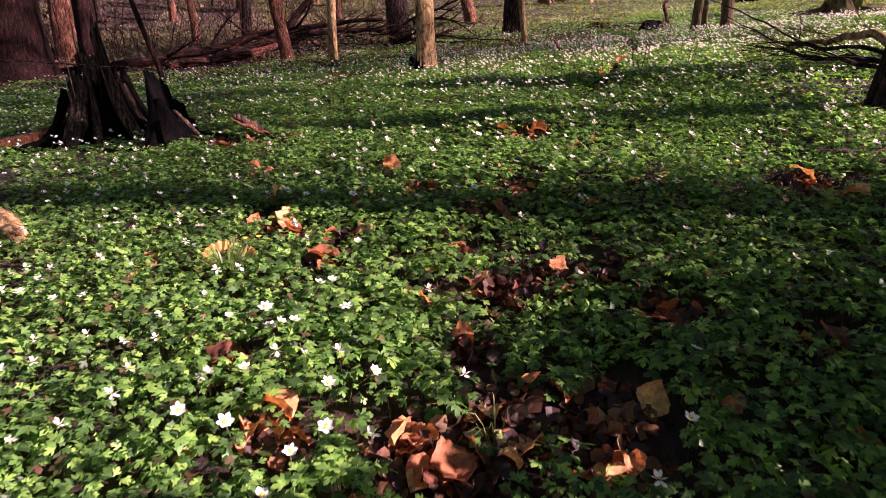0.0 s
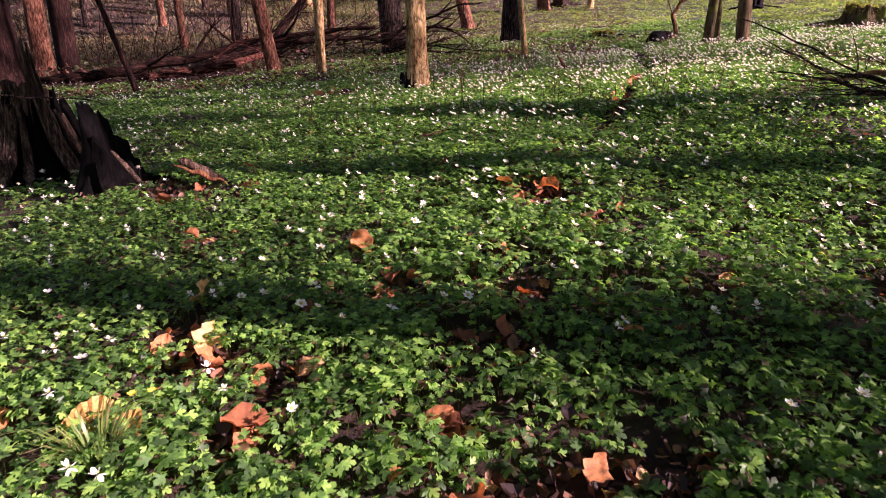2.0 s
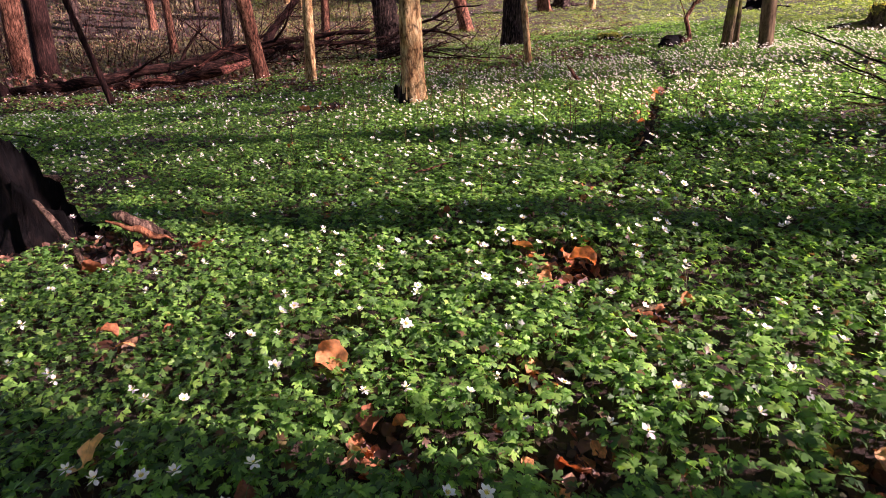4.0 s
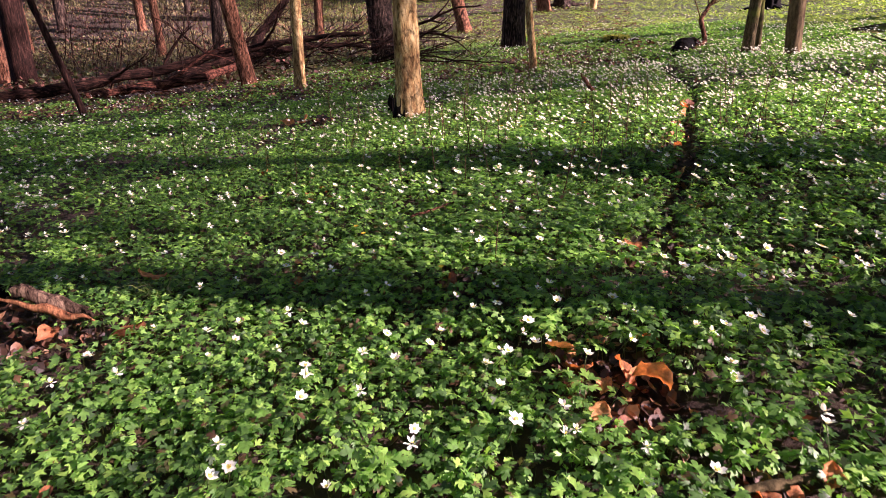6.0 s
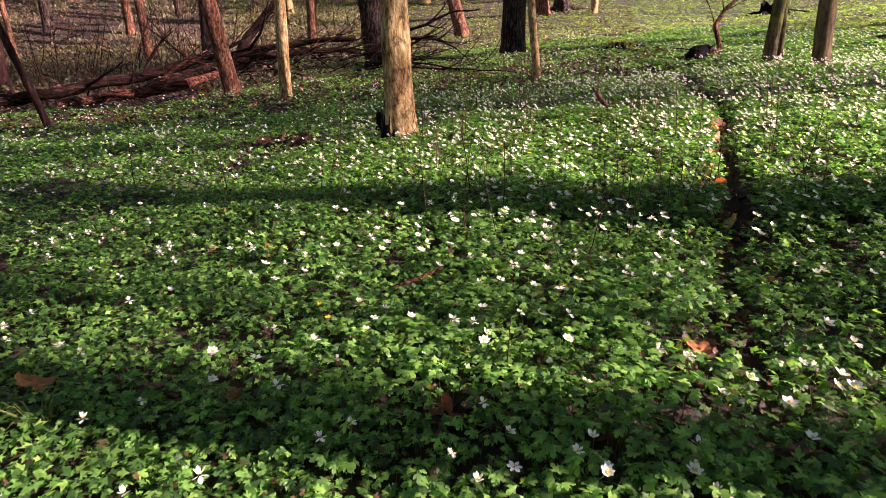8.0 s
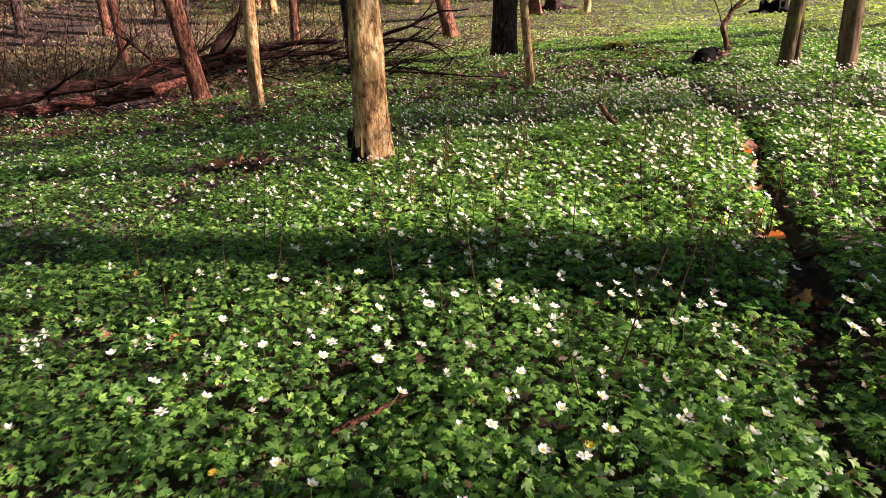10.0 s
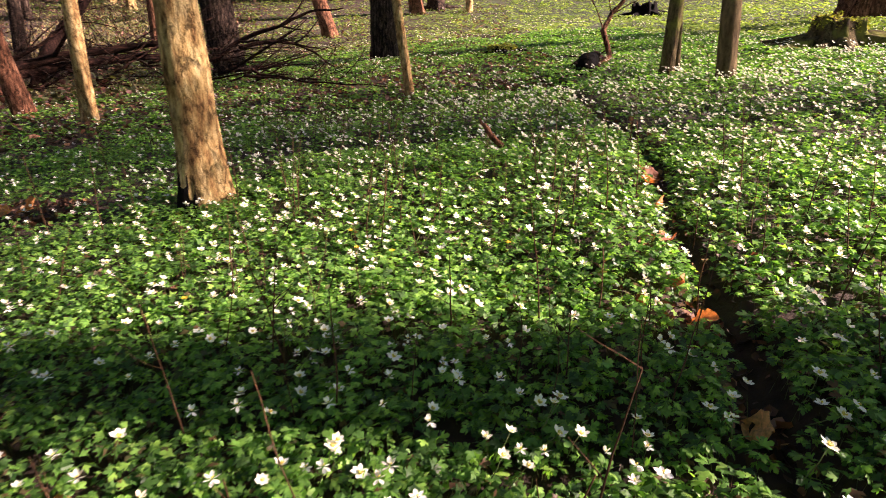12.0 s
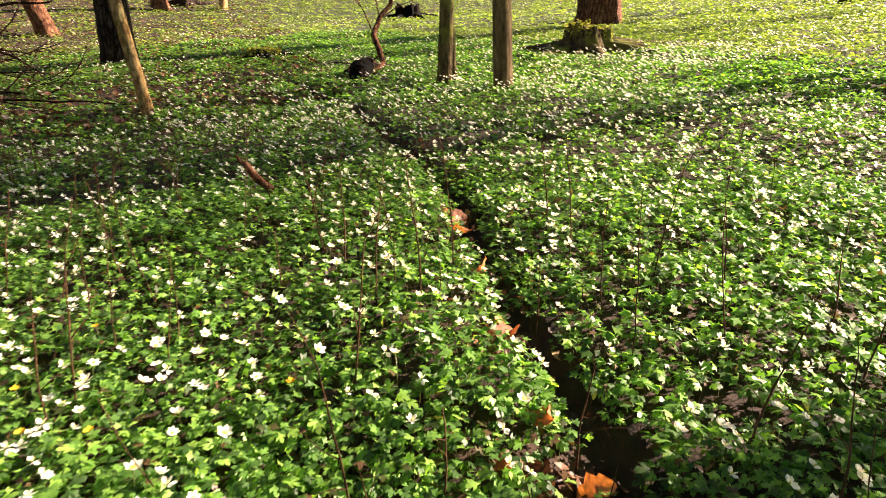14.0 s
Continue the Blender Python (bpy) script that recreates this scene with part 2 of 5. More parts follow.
MOSS = leafy("green_moss", [(0.0, (0.08, 0.09, 0.012)), (0.5, (0.24, 0.25, 0.025)), (1.0, (0.48, 0.46, 0.045))], (0.5, 0.5, 0.2), 0.9, 60)


# ---- terrain ----
RISE = [(-60, -2.0), (-6, -0.45), (-2, -0.2), (0, -0.09), (1, 0.02), (2.7, 0.16), (3.8, 0.25), (5.6, 0.32), (6.6, 0.38), (8, 0.44), (9, 0.48),
        (12, 0.53), (14, 0.61), (19, 0.70), (25, 0.95), (32, 1.9), (40, 4.0), (60, 9.5), (100, 18), (400, 30)]
RX, RZ = zip(*RISE)
TRACK = [(0.1, 0.6), (0.2, 1.5), (0.32, 2.2), (0.45, 2.9), (0.62, 3.5), (0.82, 4.12), (0.98, 4.5), (1.18, 4.95), (1.3, 5.3), (1.46, 5.75), (1.66, 6.05), (1.88, 6.5), (2.08, 7.0), (2.25, 7.45), (2.42, 7.85), (2.6, 8.2), (2.82, 8.65), (3.02, 9.2), (3.2, 9.9), (3.42, 10.7), (3.57, 11.4), (3.7, 13), (3.9, 15)]


def track_distance(x, y):
    """How far points lie from the trodden track, and how far along it (by y)."""
    best = np.full(np.shape(x), 1e9)
    for (ax, ay), (bx, by) in zip(TRACK, TRACK[1:]):
        dx, dy = bx - ax, by - ay
        s = np.clip(((x - ax) * dx + (y - ay) * dy) / (dx * dx + dy * dy), 0, 1)
        best = np.minimum(best, np.hypot(x - ax - s * dx, y - ay - s * dy))
    return best


def waves(x, y, k, seed):
    """Cheap smooth noise, about -1 to 1."""
    rs = np.random.RandomState(seed)
    total = 0
    for i in range(7):
        a, f, ph = rs.uniform(0, 6.28), k * rs.uniform(0.6, 1.8), rs.uniform(0, 6.28)
        total = total + np.sin(f * (x * math.cos(a) + y * math.sin(a)) + ph)
    return total / 3.2


def height(x, y):
    x, y = np.asarray(x, float), np.asarray(y, float)
    lat = np.where(x < 0, 0.9 * np.tanh(x / 10.2), 0.0885 * np.minimum(x, 60) + 0.03 * np.maximum(x - 60, 0))
    z = lat + np.interp(y, RX, RZ)
    z = z + 0.018 * waves(x, y, 2.2, 3) + 0.05 * waves(x, y, 0.5, 5) * np.clip((np.hypot(x, y - 4) - 8) / 12, 0, 1)
    d = track_distance(x, y)
    return z - np.interp(y, [3.5, 5.0, 6.5], [0.0, 0.03, 0.075]) * np.exp(-(d / 0.1) ** 2)


def ground_z(x, y):
    return float(height(x, y))


def fast_mesh(name, verts, tris, mat, smooth=False):
    me = bpy.data.meshes.new(name)
    nv, nt = len(verts), len(tris)
    me.vertices.add(nv)
    me.vertices.foreach_set("co", np.ascontiguousarray(verts, np.float32).ravel())
    me.loops.add(nt * 3)
    me.loops.foreach_set("vertex_index", np.ascontiguousarray(tris, np.int32).ravel())
    me.polygons.add(nt)
    me.polygons.foreach_set("loop_start", np.arange(0, nt * 3, 3, dtype=np.int32))
    me.update(calc_edges=True)
    me.polygons.foreach_set("use_smooth", np.full(nt, smooth))
    me.materials.append(mat)
    me.update()
    return me


def build_ground():
    def axis(lo, hi, n0, n1, step, grow):
        a = list(np.arange(n0, n1 + 1e-6, step))
        s = step
        while a[-1] < hi:
            s *= grow
            a.append(a[-1] + s)
        s = step
        while a[0] > lo:
            s *= grow
            a.insert(0, a[0] - s)
        return np.array(a)
    xs, ys = axis(-400, 400, -2, 4.2, 0.075, 1.1), axis(-400, 500, 0.8, 11, 0.11, 1.1)
    X, Y = np.meshgrid(xs, ys)
    V = np.stack([X, Y, height(X, Y)], -1).reshape(-1, 3)
    w, h = len(xs), len(ys)
    i = (np.arange(h - 1)[:, None] * w + np.arange(w - 1)[None]).ravel()
    T = np.concatenate([np.stack([i, i + 1, i + w + 1], 1), np.stack([i, i + w + 1, i + w], 1)])
    ob = new("ground", fast_mesh("ground", V, T, SOIL, True))
    tagged(ob, "dark woodland soil with leaf litter, rising gently to a far slope", "ground", kind="structure")


build_ground()


# ---- building helpers ----
class Geo:
    """Collects tubes and sheets into one mesh."""

    def __init__(self):
        self.v, self.f = [], []

    def tube(self, pts, radii, seg=8, rough=0.0, seed=0, lobes=None, cap=True):
        pts = [Vector(p) for p in pts]
        base = len(self.v)
        n = len(pts)
        side = None
        for i, p in enumerate(pts):
            d = (pts[min(i + 1, n - 1)] - pts[max(i - 1, 0)]).normalized()
            if side is None:
                side = d.orthogonal().normalized() if abs(d.z) < 0.95 else Vector((1, 0, 0))
            side = (side - d * side.dot(d)).normalized()
            up = d.cross(side)
            for k in range(seg):
                a = 2 * math.pi * k / seg
                r = radii[i]
                if lobes:
                    r *= lobes(a, i / (n - 1))
                dirv = side * math.cos(a) + up * math.sin(a)
                if rough:
                    q = p + dirv * r
                    r *= 1 + rough * noise.noise(Vector((q.x * 6 + seed, q.y * 6, q.z * 2.2))) + rough * 0.6 * noise.noise(Vector((q.x * 22 + seed, q.y * 22, q.z * 5)))
                self.v.append(p + dirv * r)
        for i in range(n - 1):
            for k in range(seg):
                a, b = base + i * seg + k, base + i * seg + (k + 1) % seg
                self.f.append((a, b, b + seg, a + seg))
        if cap:
            self.f.append(tuple(base + k for k in reversed(range(seg))))
            self.f.append(tuple(base + (n - 1) * seg + k for k in range(seg)))

    def mesh(self, name, mat, smooth=True):
        me = bpy.data.meshes.new(name)
        me.from_pydata(self.v, [], self.f)
        me.polygons.foreach_set("use_smooth", np.full(len(me.polygons), smooth))
        me.materials.append(mat)
        me.update()
        return me


def thing(name, at, label, category, group="", turn=0.0):
    ob = new(name)
    ob.empty_display_size = 0.1
    ob.matrix_basis = pose(*at, 0, 0, turn)
    return tagged(ob, label, category, group)


def part(name, me, parent, label=""):
    ob = new(name, me)
    ob.parent = parent
    if label:
        ob["label"] = label
    return ob


def solo(name, me, at, label, category, group="", turn=(0, 0, 0), kind=""):
    ob = new(name, me)
    ob.matrix_basis = pose(*at, *turn)
    return tagged(ob, label, category, group, kind)


def wander(rs, start, way, length, n, wobble, droop=0.0):
    """A crooked line of n points from start."""
    p, d = Vector(start), Vector(way).normalized()
    pts = [p.copy()]
    for i in range(n - 1):
        d = (d + Vector(rs.uniform(-wobble, wobble, 3)) + Vector((0, 0, droop))).normalized()
        p = p + d * (length / (n - 1))
        pts.append(p.copy())
    return pts


# ---- leaf shapes ----
LEAFLET = np.array([(0, 0, 0), (0.13, 0.3, 0.05), (0.36, 0.44, 0.07), (0.42, 0.72, 0.0), (0.15, 0.55, 0.04), (0.2, 0.84, 0.02), (0.0, 1.04, -0.06),
                    (-0.2, 0.84, 0.02), (-0.15, 0.55, 0.04), (-0.42, 0.72, 0.0), (-0.36, 0.44, 0.07), (-0.13, 0.3, 0.05)])
LEAFLET_T = np.array([(0, 1, 11), (1, 2, 4), (2, 3, 4), (1, 4, 11), (4, 8, 11), (8, 10, 11), (8, 9, 10), (4, 5, 8), (5, 7, 8), (5, 6, 7)])
MEDIUM = np.array([(0, 0, 0), (0.42, 0.62, 0.06), (0.17, 0.56, 0.03), (0, 1.04, -0.05), (-0.17, 0.56, 0.03), (-0.42, 0.62, 0.06)])
MEDIUM_T = np.array([(0, 1, 2), (0, 2, 4), (2, 3, 4), (0, 4, 5)])
PLAIN = np.array([(0, 0, 0), (0.4, 0.55, 0.06), (0, 1.0, 0), (-0.4, 0.55, 0.06)])
PLAIN_T = np.array([(0, 1, 2), (0, 2, 3)])


def scatter_template(template, tris, origin, along, pitch, roll, size):
    """Copies of a leaf shape: heading, rise, roll and size of each."""
    ca, sa, cp, sp = np.cos(along), np.sin(along), np.cos(pitch), np.sin(pitch)
    v = np.stack([ca * cp, sa * cp, sp], -1)
    u = np.stack([sa, -ca, np.zeros_like(ca)], -1)
    w = np.cross(u, v)
    cr, sr = np.cos(roll)[:, None], np.sin(roll)[:, None]
    u, w = u * cr + w * sr, w * cr - u * sr
    P = (template[None, :, 0, None] * u[:, None] + template[None, :, 1, None] * v[:, None] + template[None, :, 2, None] * w[:, None]) * size[:, None, None] + origin[:, None]
    k = len(template)
    T = tris[None] + (np.arange(len(origin)) * k)[:, None, None]
    return P.reshape(-1, 3), T.reshape(-1, 3)


# ---- trees ----
def tree(at, r0, r1, tall, lean, mat, label, flare=0.5, roots=5, limbs=5, first=4.0, twigs=110, seed=1, reach=0.3, group="", seg=28, bend=0.0, stems=(), dark_patch=None):
    rs = np.random.RandomState(seed)
    x, y = at[:2]
    z = ground_z(x, y) - 0.06
    top = thing("tree", (x, y, z), label, "tree", group)
    ph = rs.uniform(0, 6.28)

    def trunk_line(lx, ly, t0=0.0):
        zs = [0, 0.05, 0.1, 0.17, 0.25, 0.35, 0.5, 0.7, 0.95, 1.25, 1.6, 2.0, 2.6, 3.4, 4.5, 6, 8, 10.5, 14, 18]
        zs = [q for q in zs if q < tall] + [tall]
        return [Vector((lx * q + bend * math.sin(q * 1.3 + ph) * 0.06 * min(q, 2), ly * q + bend * math.cos(q * 1.1) * 0.05 * min(q, 2), q)) for q in zs], zs

    def one(line, zs, ra, rb, nm, s):
        g = Geo()
        rad = [rb + (ra - rb) * (1 - q / tall) ** 0.8 for q in zs]
        lob = lambda a, u: 1 + flare * math.exp(-zs[min(int(u * (len(zs) - 1) + 0.5), len(zs) - 1)] / reach) * (0.55 + 0.65 * max(0, math.cos(roots * a + ph)) + 0.25 * math.cos(2 * a + ph * 2)) + 0.05 * math.cos(3 * a + ph)
        g.tube(line, rad, seg, 0.10, s, lob)
        part(nm, g.mesh(nm, mat), top)
        if dark_patch and nm == "trunk":
            # black skin low on the trunk paints the shade in a hollow, its edge ragged
            a0, a1, hgt = dark_patch
            ks = [k for k in range(seg) if a0 <= 360 * k / seg <= a1]
            skin = Geo()
            for i, k in enumerate(ks):
                edge = hgt * (0.35 + 0.65 * math.sin(math.pi * (i + 0.5) / len(ks))) * (1 + 0.3 * math.sin(2.6 * i))
                for j in range(6):
                    v = g.v[min(j, 5) * seg + k]
                    c = line[j]
                    q = c + (v - c) * 1.03
                    q.z = min(q.z, edge)
                    skin.v.append(q)
            for i in range(len(ks) - 1):
                for j in range(5):
                    skin.f.append((i * 6 + j, i * 6 + 6 + j, i * 6 + 7 + j, i * 6 + 1 + j))
            part("hollow", skin.mesh("hollow", CHAR_AND_SHADE), top, "black skin for the shade in the hollow foot")
        return rad

    line, zs = trunk_line(*lean)
    rad = one(line, zs, r0, r1, "trunk", seed)
    for k, (dx, dy, ra, rb, lx, ly) in enumerate(stems):
        l2, z2 = trunk_line(lx, ly)
        one([p + Vector((dx, dy, 0)) for p in l2], z2, ra, rb, "stem", seed + 9 + k)
    ends = []
    for i in range(limbs):
        q = first + (tall - first) * (i + rs.uniform(0, 0.6)) / max(limbs, 1)
        j = next(k for k, v in enumerate(zs) if v >= q)
        w = (q - zs[j - 1]) / (zs[j] - zs[j - 1])
        p = line[j - 1].lerp(line[j], w)
        a = rs.uniform(0, 6.28)
        ln = tall * rs.uniform(0.16, 0.3)
        pts = wander(rs, p, (math.cos(a), math.sin(a), rs.uniform(0.3, 0.9)), ln, 8, 0.22, 0.06)
        rr = rad[j] * 0.5
        g = Geo()
        g.tube(pts, [rr * (1 - 0.85 * k / 7) for k in range(8)], 8, 0.1, seed + i)
        part("limb", g.mesh("limb", mat), top)
        ends.append((pts, rr))
    if twigs and ends:
        g = Geo()
        for i in range(twigs):
            pts, rr = ends[i % len(ends)]
            k = rs.randint(2, 8)
            p = pts[k]
            d = (pts[k] - pts[k - 1]).normalized() + Vector(rs.uniform(-1, 1, 3)) * 0.9 + Vector((0, 0, 0.3))
            t = wander(rs, p, d, tall * rs.uniform(0.06, 0.14), 5, 0.3, 0.05)
            q = rr * 0.14
            g.tube(t, [q, q * 0.8, q * 0.6, q * 0.4, q * 0.2], 3, cap=False)
            for _ in range(2):
                m = rs.randint(1, 5)
                t2 = wander(rs, t[m], Vector(rs.uniform(-1, 1, 3)) + Vector((0, 0, 0.4)), tall * rs.uniform(0.03, 0.08), 4, 0.3, 0.05)
                g.tube(t2, [q * 0.5, q * 0.4, q * 0.3, q * 0.15], 3, cap=False)
        part("crown", g.mesh("crown", mat), top, "bare spring twigs")
    return top


tree((-0.06, 9.1), 0.125, 0.07, 13, (-0.012, 0.0), BARK_TAN, "tan trunk with flaking bark standing among white anemones", 0.8, 3, 5, 4.5, 120, 11, 0.25, seg=44, dark_patch=(165, 262, 0.3))
tree((-3.64, 15.65), 0.155, 0.09, 15, (-0.09, -0.2), BARK_RED, "leaning red-brown trunk beside the fallen logs", 0.5, 6, 5, 5, 110, 12, 0.2)
tree((-2.24, 13.99), 0.10, 0.05, 11, (0.03, 0.0), BARK_TAN, "slim upright pale brown trunk", 0.25, 4, 4, 4.5, 90, 13, 0.2)
tree((1.9, 12.75), 0.06, 0.03, 9, (-0.085, 0.0), BARK_TAN, "very slim slightly bent pale young tree", 0.25, 4, 4, 4, 80, 14, 0.15, bend=0.6)
tree((2.5, 19.87), 0.31, 0.17, 18, (0.0, 0.0), BARK_DARK, "stout dark trunk with deeply furrowed bark", 0.25, 6, 6, 5, 130, 15, 0.4)
tree((-1.05, 20.12), 0.36, 0.2, 18, (-0.1, 0.0), BARK_DARK, "thick dark trunk behind the brush pile", 0.25, 6, 6, 5, 130, 16, 0.4)
tree((1.63, 27.4), 0.25, 0.14, 17, (-0.28, 0.05), BARK_RED, "leaning brown trunk across the clearing", 0.35, 5, 5, 6, 110, 17, 0.3)
tree((5.07, 12.12), 0.085, 0.05, 12, (0.03, 0.0), BARK_MOSS, "two-stemmed young tree with green mossy bark", 0.35, 4, 4, 4, 90, 18, 0.2, stems=((0.27, 0.2, 0.055, 0.03, -0.06, 0.02),))
tree((5.28, 11.25), 0.105, 0.06, 13, (-0.085, 0.0), BARK_GREY, "straight smooth olive-grey young trunk", 0.12, 5, 4, 4.5, 90, 19, 0.15)
tree((-9.95, 18.11), 0.27, 0.19, 18, (0.03, 0.0), DEAD_AND_SHADED_WOOD, "dark brown smooth trunk beyond the fallen log", 0.3, 6, 5, 5, 110, 20, 0.4)
tree((-11.41, 19.34), 0.26, 0.15, 17, (0.04, 0.0), BARK_RED, "reddish straight trunk lit by low sun", 0.2, 6, 5, 5, 110, 21, 0.4)
# the deep shade on this old trunk is put into its wood colour
tree((-10.25, 15.4), 0.72, 0.5, 18, (0.0, 0.0), DEAD_AND_SHADED_WOOD, "very thick old trunk, deep shade put into its dark wood", 0.4, 7, 6, 5, 110, 22, 0.5)
tree((12.76, 16.77), 0.45, 0.28, 18, (0.0, 0.0), BARK_RED, "thick tree behind the mossy stump", 0.45, 6, 6, 5, 120, 23, 0.4)
tree((5.36, 31.06), 0.27, 0.15, 17, (-0.12, 0.0), BARK_RED, "leaning brown tree at the edge of the clearing", 0.3, 5, 5, 5, 90, 24, 0.3)
tree((7.39, 30.23), 0.14, 0.08, 13, (0.0, 0.0), BARK_TAN, "thin pale tree at the edge of the clearing", 0.2, 5, 4, 5, 80, 25, 0.3)
# trees east of the walk whose shade lies over the flowers
tree((3.12, 4.0), 0.11, 0.075, 13, (0.0, -0.03), BARK_DARK, "dark tree with spreading low bare branches", 1.2, 5, 5, 3.5, 110, 26, 0.55)
tree((4.6, 1.6), 0.19, 0.11, 14, (0.0, 0.0), BARK_DARK, "dark upright tree beside the walk", 0.4, 5, 5, 4, 110, 27, 0.3)
tree((5.4, 4.93), 0.2, 0.14, 13, (0.0, 0.2), BARK_TAN, "leaning brown tree on the sunny bank", 0.4, 5, 5, 4, 110, 28, 0.3)


def shade_trees():
    """Unseen tall trees added on the eastern edge; their leafy crowns cast shade."""
    rs = np.random.RandomState(91)
    first = tree((20.0, 1.3), 0.16, 0.08, 19, (0.0, 0.0), BARK_DARK, "unseen tall tree added for the shade of its crown", 0.4, 6, 8, 11.0, 110, 90, 0.4, "trees of the eastern edge", seg=14)
    n = 7500
    O = rs.normal(0, 1, (n, 3)) * (2.8, 2.8, 2.4) + (0, 0, 15.5)
    O = O[O[:, 2] > 11.0]
    n = len(O)
    V, T = scatter_template(PLAIN, PLAIN_T, O, rs.uniform(0, 6.28, n), rs.uniform(-0.8, 0.8, n), rs.uniform(-1, 1, n), rs.uniform(0.13, 0.21, n))
    part("foliage", fast_mesh("foliage", V, T, LEAF), first, "unseen leaves added to block light")
    for x, y in ((14.0, 0.83), (22.0, 13.5), (20.5, 14.6), (24.5, 15.5), (16.5, -1.9), (20.5, 4.6)):
        copy_thing(first, pose(x, y, ground_z(x, y) - 0.06, 0, 0, rs.uniform(0, 360)))
    # scaled copies, also out of view, added to darken single patches of ground
    for x, y, s in ((13.8, 7.2, 0.42), (18.6, 5.7, 0.55), (13.0, 3.1, 0.55), (6.35, 4.25, 0.15), (8.2, 0.2, 0.2), (6.4, 2.8, 0.15), (6.2, 1.1, 0.14), (9.8, 2.67, 0.38), (4.7, 1.9, 0.2), (36.0, 6.4, 1.0)):
        ob = copy_thing(first, pose(x, y, ground_z(x, y) - 0.06, 0, 0, rs.uniform(0, 360)) @ Matrix.Diagonal((s, s, s, 1)))
        if s < 0.3:
            tagged(ob, "unseen small tree added to darken ground beside the walk", "sapling", "saplings beside the walk")


def far_trees():
    """Three simple trees, repeated over the far slope."""
    rs = np.random.RandomState(77)
    made = []
    for k, (mat, lab) in enumerate(((BARK_RED, "distant reddish trunk on the leafy slope"), (BARK_DARK, "distant dark trunk on the leafy slope"), (BARK_TAN, "distant pale trunk on the leafy slope"))):
        made.append(tree((-14 + 3 * k, 34 + 2 * k), 0.2, 0.1, 16, (0.03 * (k - 1), 0.0), mat, lab, 0.3, 5, 5, 5, 12, 80 + k, 0.3, "distant trees", seg=10))
    # leaf clouds above the view, added to hold back light from the sky
    for src in made:
        n = 500
        O = rs.normal(0, 1, (n, 3)) * (2.0, 2.0, 2.3) + (0, 0, 11.5)
        O = O[O[:, 2] > 6.0]
        V, T = scatter_template(PLAIN, PLAIN_T, O, rs.uniform(0, 6.28, len(O)), rs.uniform(-0.8, 0.8, len(O)), rs.uniform(-1, 1, len(O)), rs.uniform(0.25, 0.45, len(O)))
        part("foliage", fast_mesh("foliage", V, T, LEAF), src, "unseen leaves added to block light")

    def put(x, y):
        src = made[rs.choice(3, p=[0.4, 0.35, 0.25])]
        s = rs.uniform(0.5, 1.3)
        copy_thing(src, pose(x, y, ground_z(x, y) - 0.06, rs.uniform(-4, 4), rs.uniform(-5, 5), rs.uniform(0, 360)) @ Matrix.Diagonal((s, s, rs.uniform(0.9, 1.2), 1)))

    for i in range(95):
        y = rs.uniform(26, 85)
        x = rs.uniform(-0.75, 0.9) * y * 1.1
        if not (y < 32 and -4 < x < 9):
            put(x, y)
    # unseen woods to the west and south, added to hold back sky light
    for i in range(130):
        a, d = rs.uniform(0, 360), rs.uniform(9, 45)
        x, y = d * math.sin(radians(a)), 3 + d * math.cos(radians(a))
        if 45 < a < 150 or a > 305 or a < 45 or (a > 270 and d < 14):
            continue
        put(x, y)


far_trees()
shade_trees()


# ---- fallen wood, stumps ----
def local(pts, at):
    return [Vector(p) - Vector(at) for p in pts]


def log(name, pts, radii, mat, label, category="log", rough=0.4, seed=1, seg=14, side=()):
    at = Vector(pts[0])
    top = thing(name, at, label, category)
    g = Geo()
    fine, rr = [], []
    q = local(pts, at)
    for i in range(len(q) - 1):
        for k in range(7):
            u = k / 7
            fine.append(q[i].lerp(q[i + 1], u) + Vector((0, 0, (0.02 + 0.3 * max(radii)) * noise.noise(Vector((1.7 * (i + u), seed, 0))))))
            rr.append(radii[i] * (1 - u) + radii[i + 1] * u)
    fine.append(q[-1])
    rr.append(radii[-1])
    g.tube(fine, rr, seg, rough, seed)
    part("stem", g.mesh("stem", mat), top)
    rs = np.random.RandomState(seed)
    for (i, way, ln, r) in side:
        g = Geo()
        t = wander(rs, q[i], way, ln, 8, 0.18)
        g.tube(t, [r * (1 - 0.8 * k / 7) for k in range(8)], 6, 0.15, seed)
        for _ in range(5):
            k = rs.randint(2, 7)
            t2 = wander(rs, t[k], Vector(way) + Vector(rs.uniform(-0.8, 0.8, 3)), ln * rs.uniform(0.25, 0.5), 5, 0.25)
            g.tube(t2, [r * 0.35, r * 0.3, r * 0.22, r * 0.15, r * 0.06], 4, 0, cap=False)
        part("branch", g.mesh("branch", mat), top)
    return top


log("fallen_log", [(-10.22, 16.11, -0.04), (-9.53, 16.25, 0.09), (-8.48, 16.64, 0.23), (-7.33, 17.01, 0.44), (-6.15, 17.4, 0.62), (-5.02, 17.41, 0.9), (-3.95, 18.06, 1.13), (-2.7, 18.24, 1.3), (-1.43, 17.97, 1.4)],
    [0.13, 0.13, 0.12, 0.12, 0.11, 0.1, 0.085, 0.07, 0.05], DEADWOOD_LYING, "long fallen trunk lying across the slope, bare and weathered", seed=31,
    side=((4, (0.3, 0.2, 0.9), 1.4, 0.05), (5, (0.7, 0.1, 0.35), 2.2, 0.05), (5, (-0.5, 0.2, 0.6), 1.6, 0.04), (6, (0.5, -0.4, 0.3), 1.8, 0.045), (3, (0.6, -0.3, 0.2), 1.6, 0.04)))
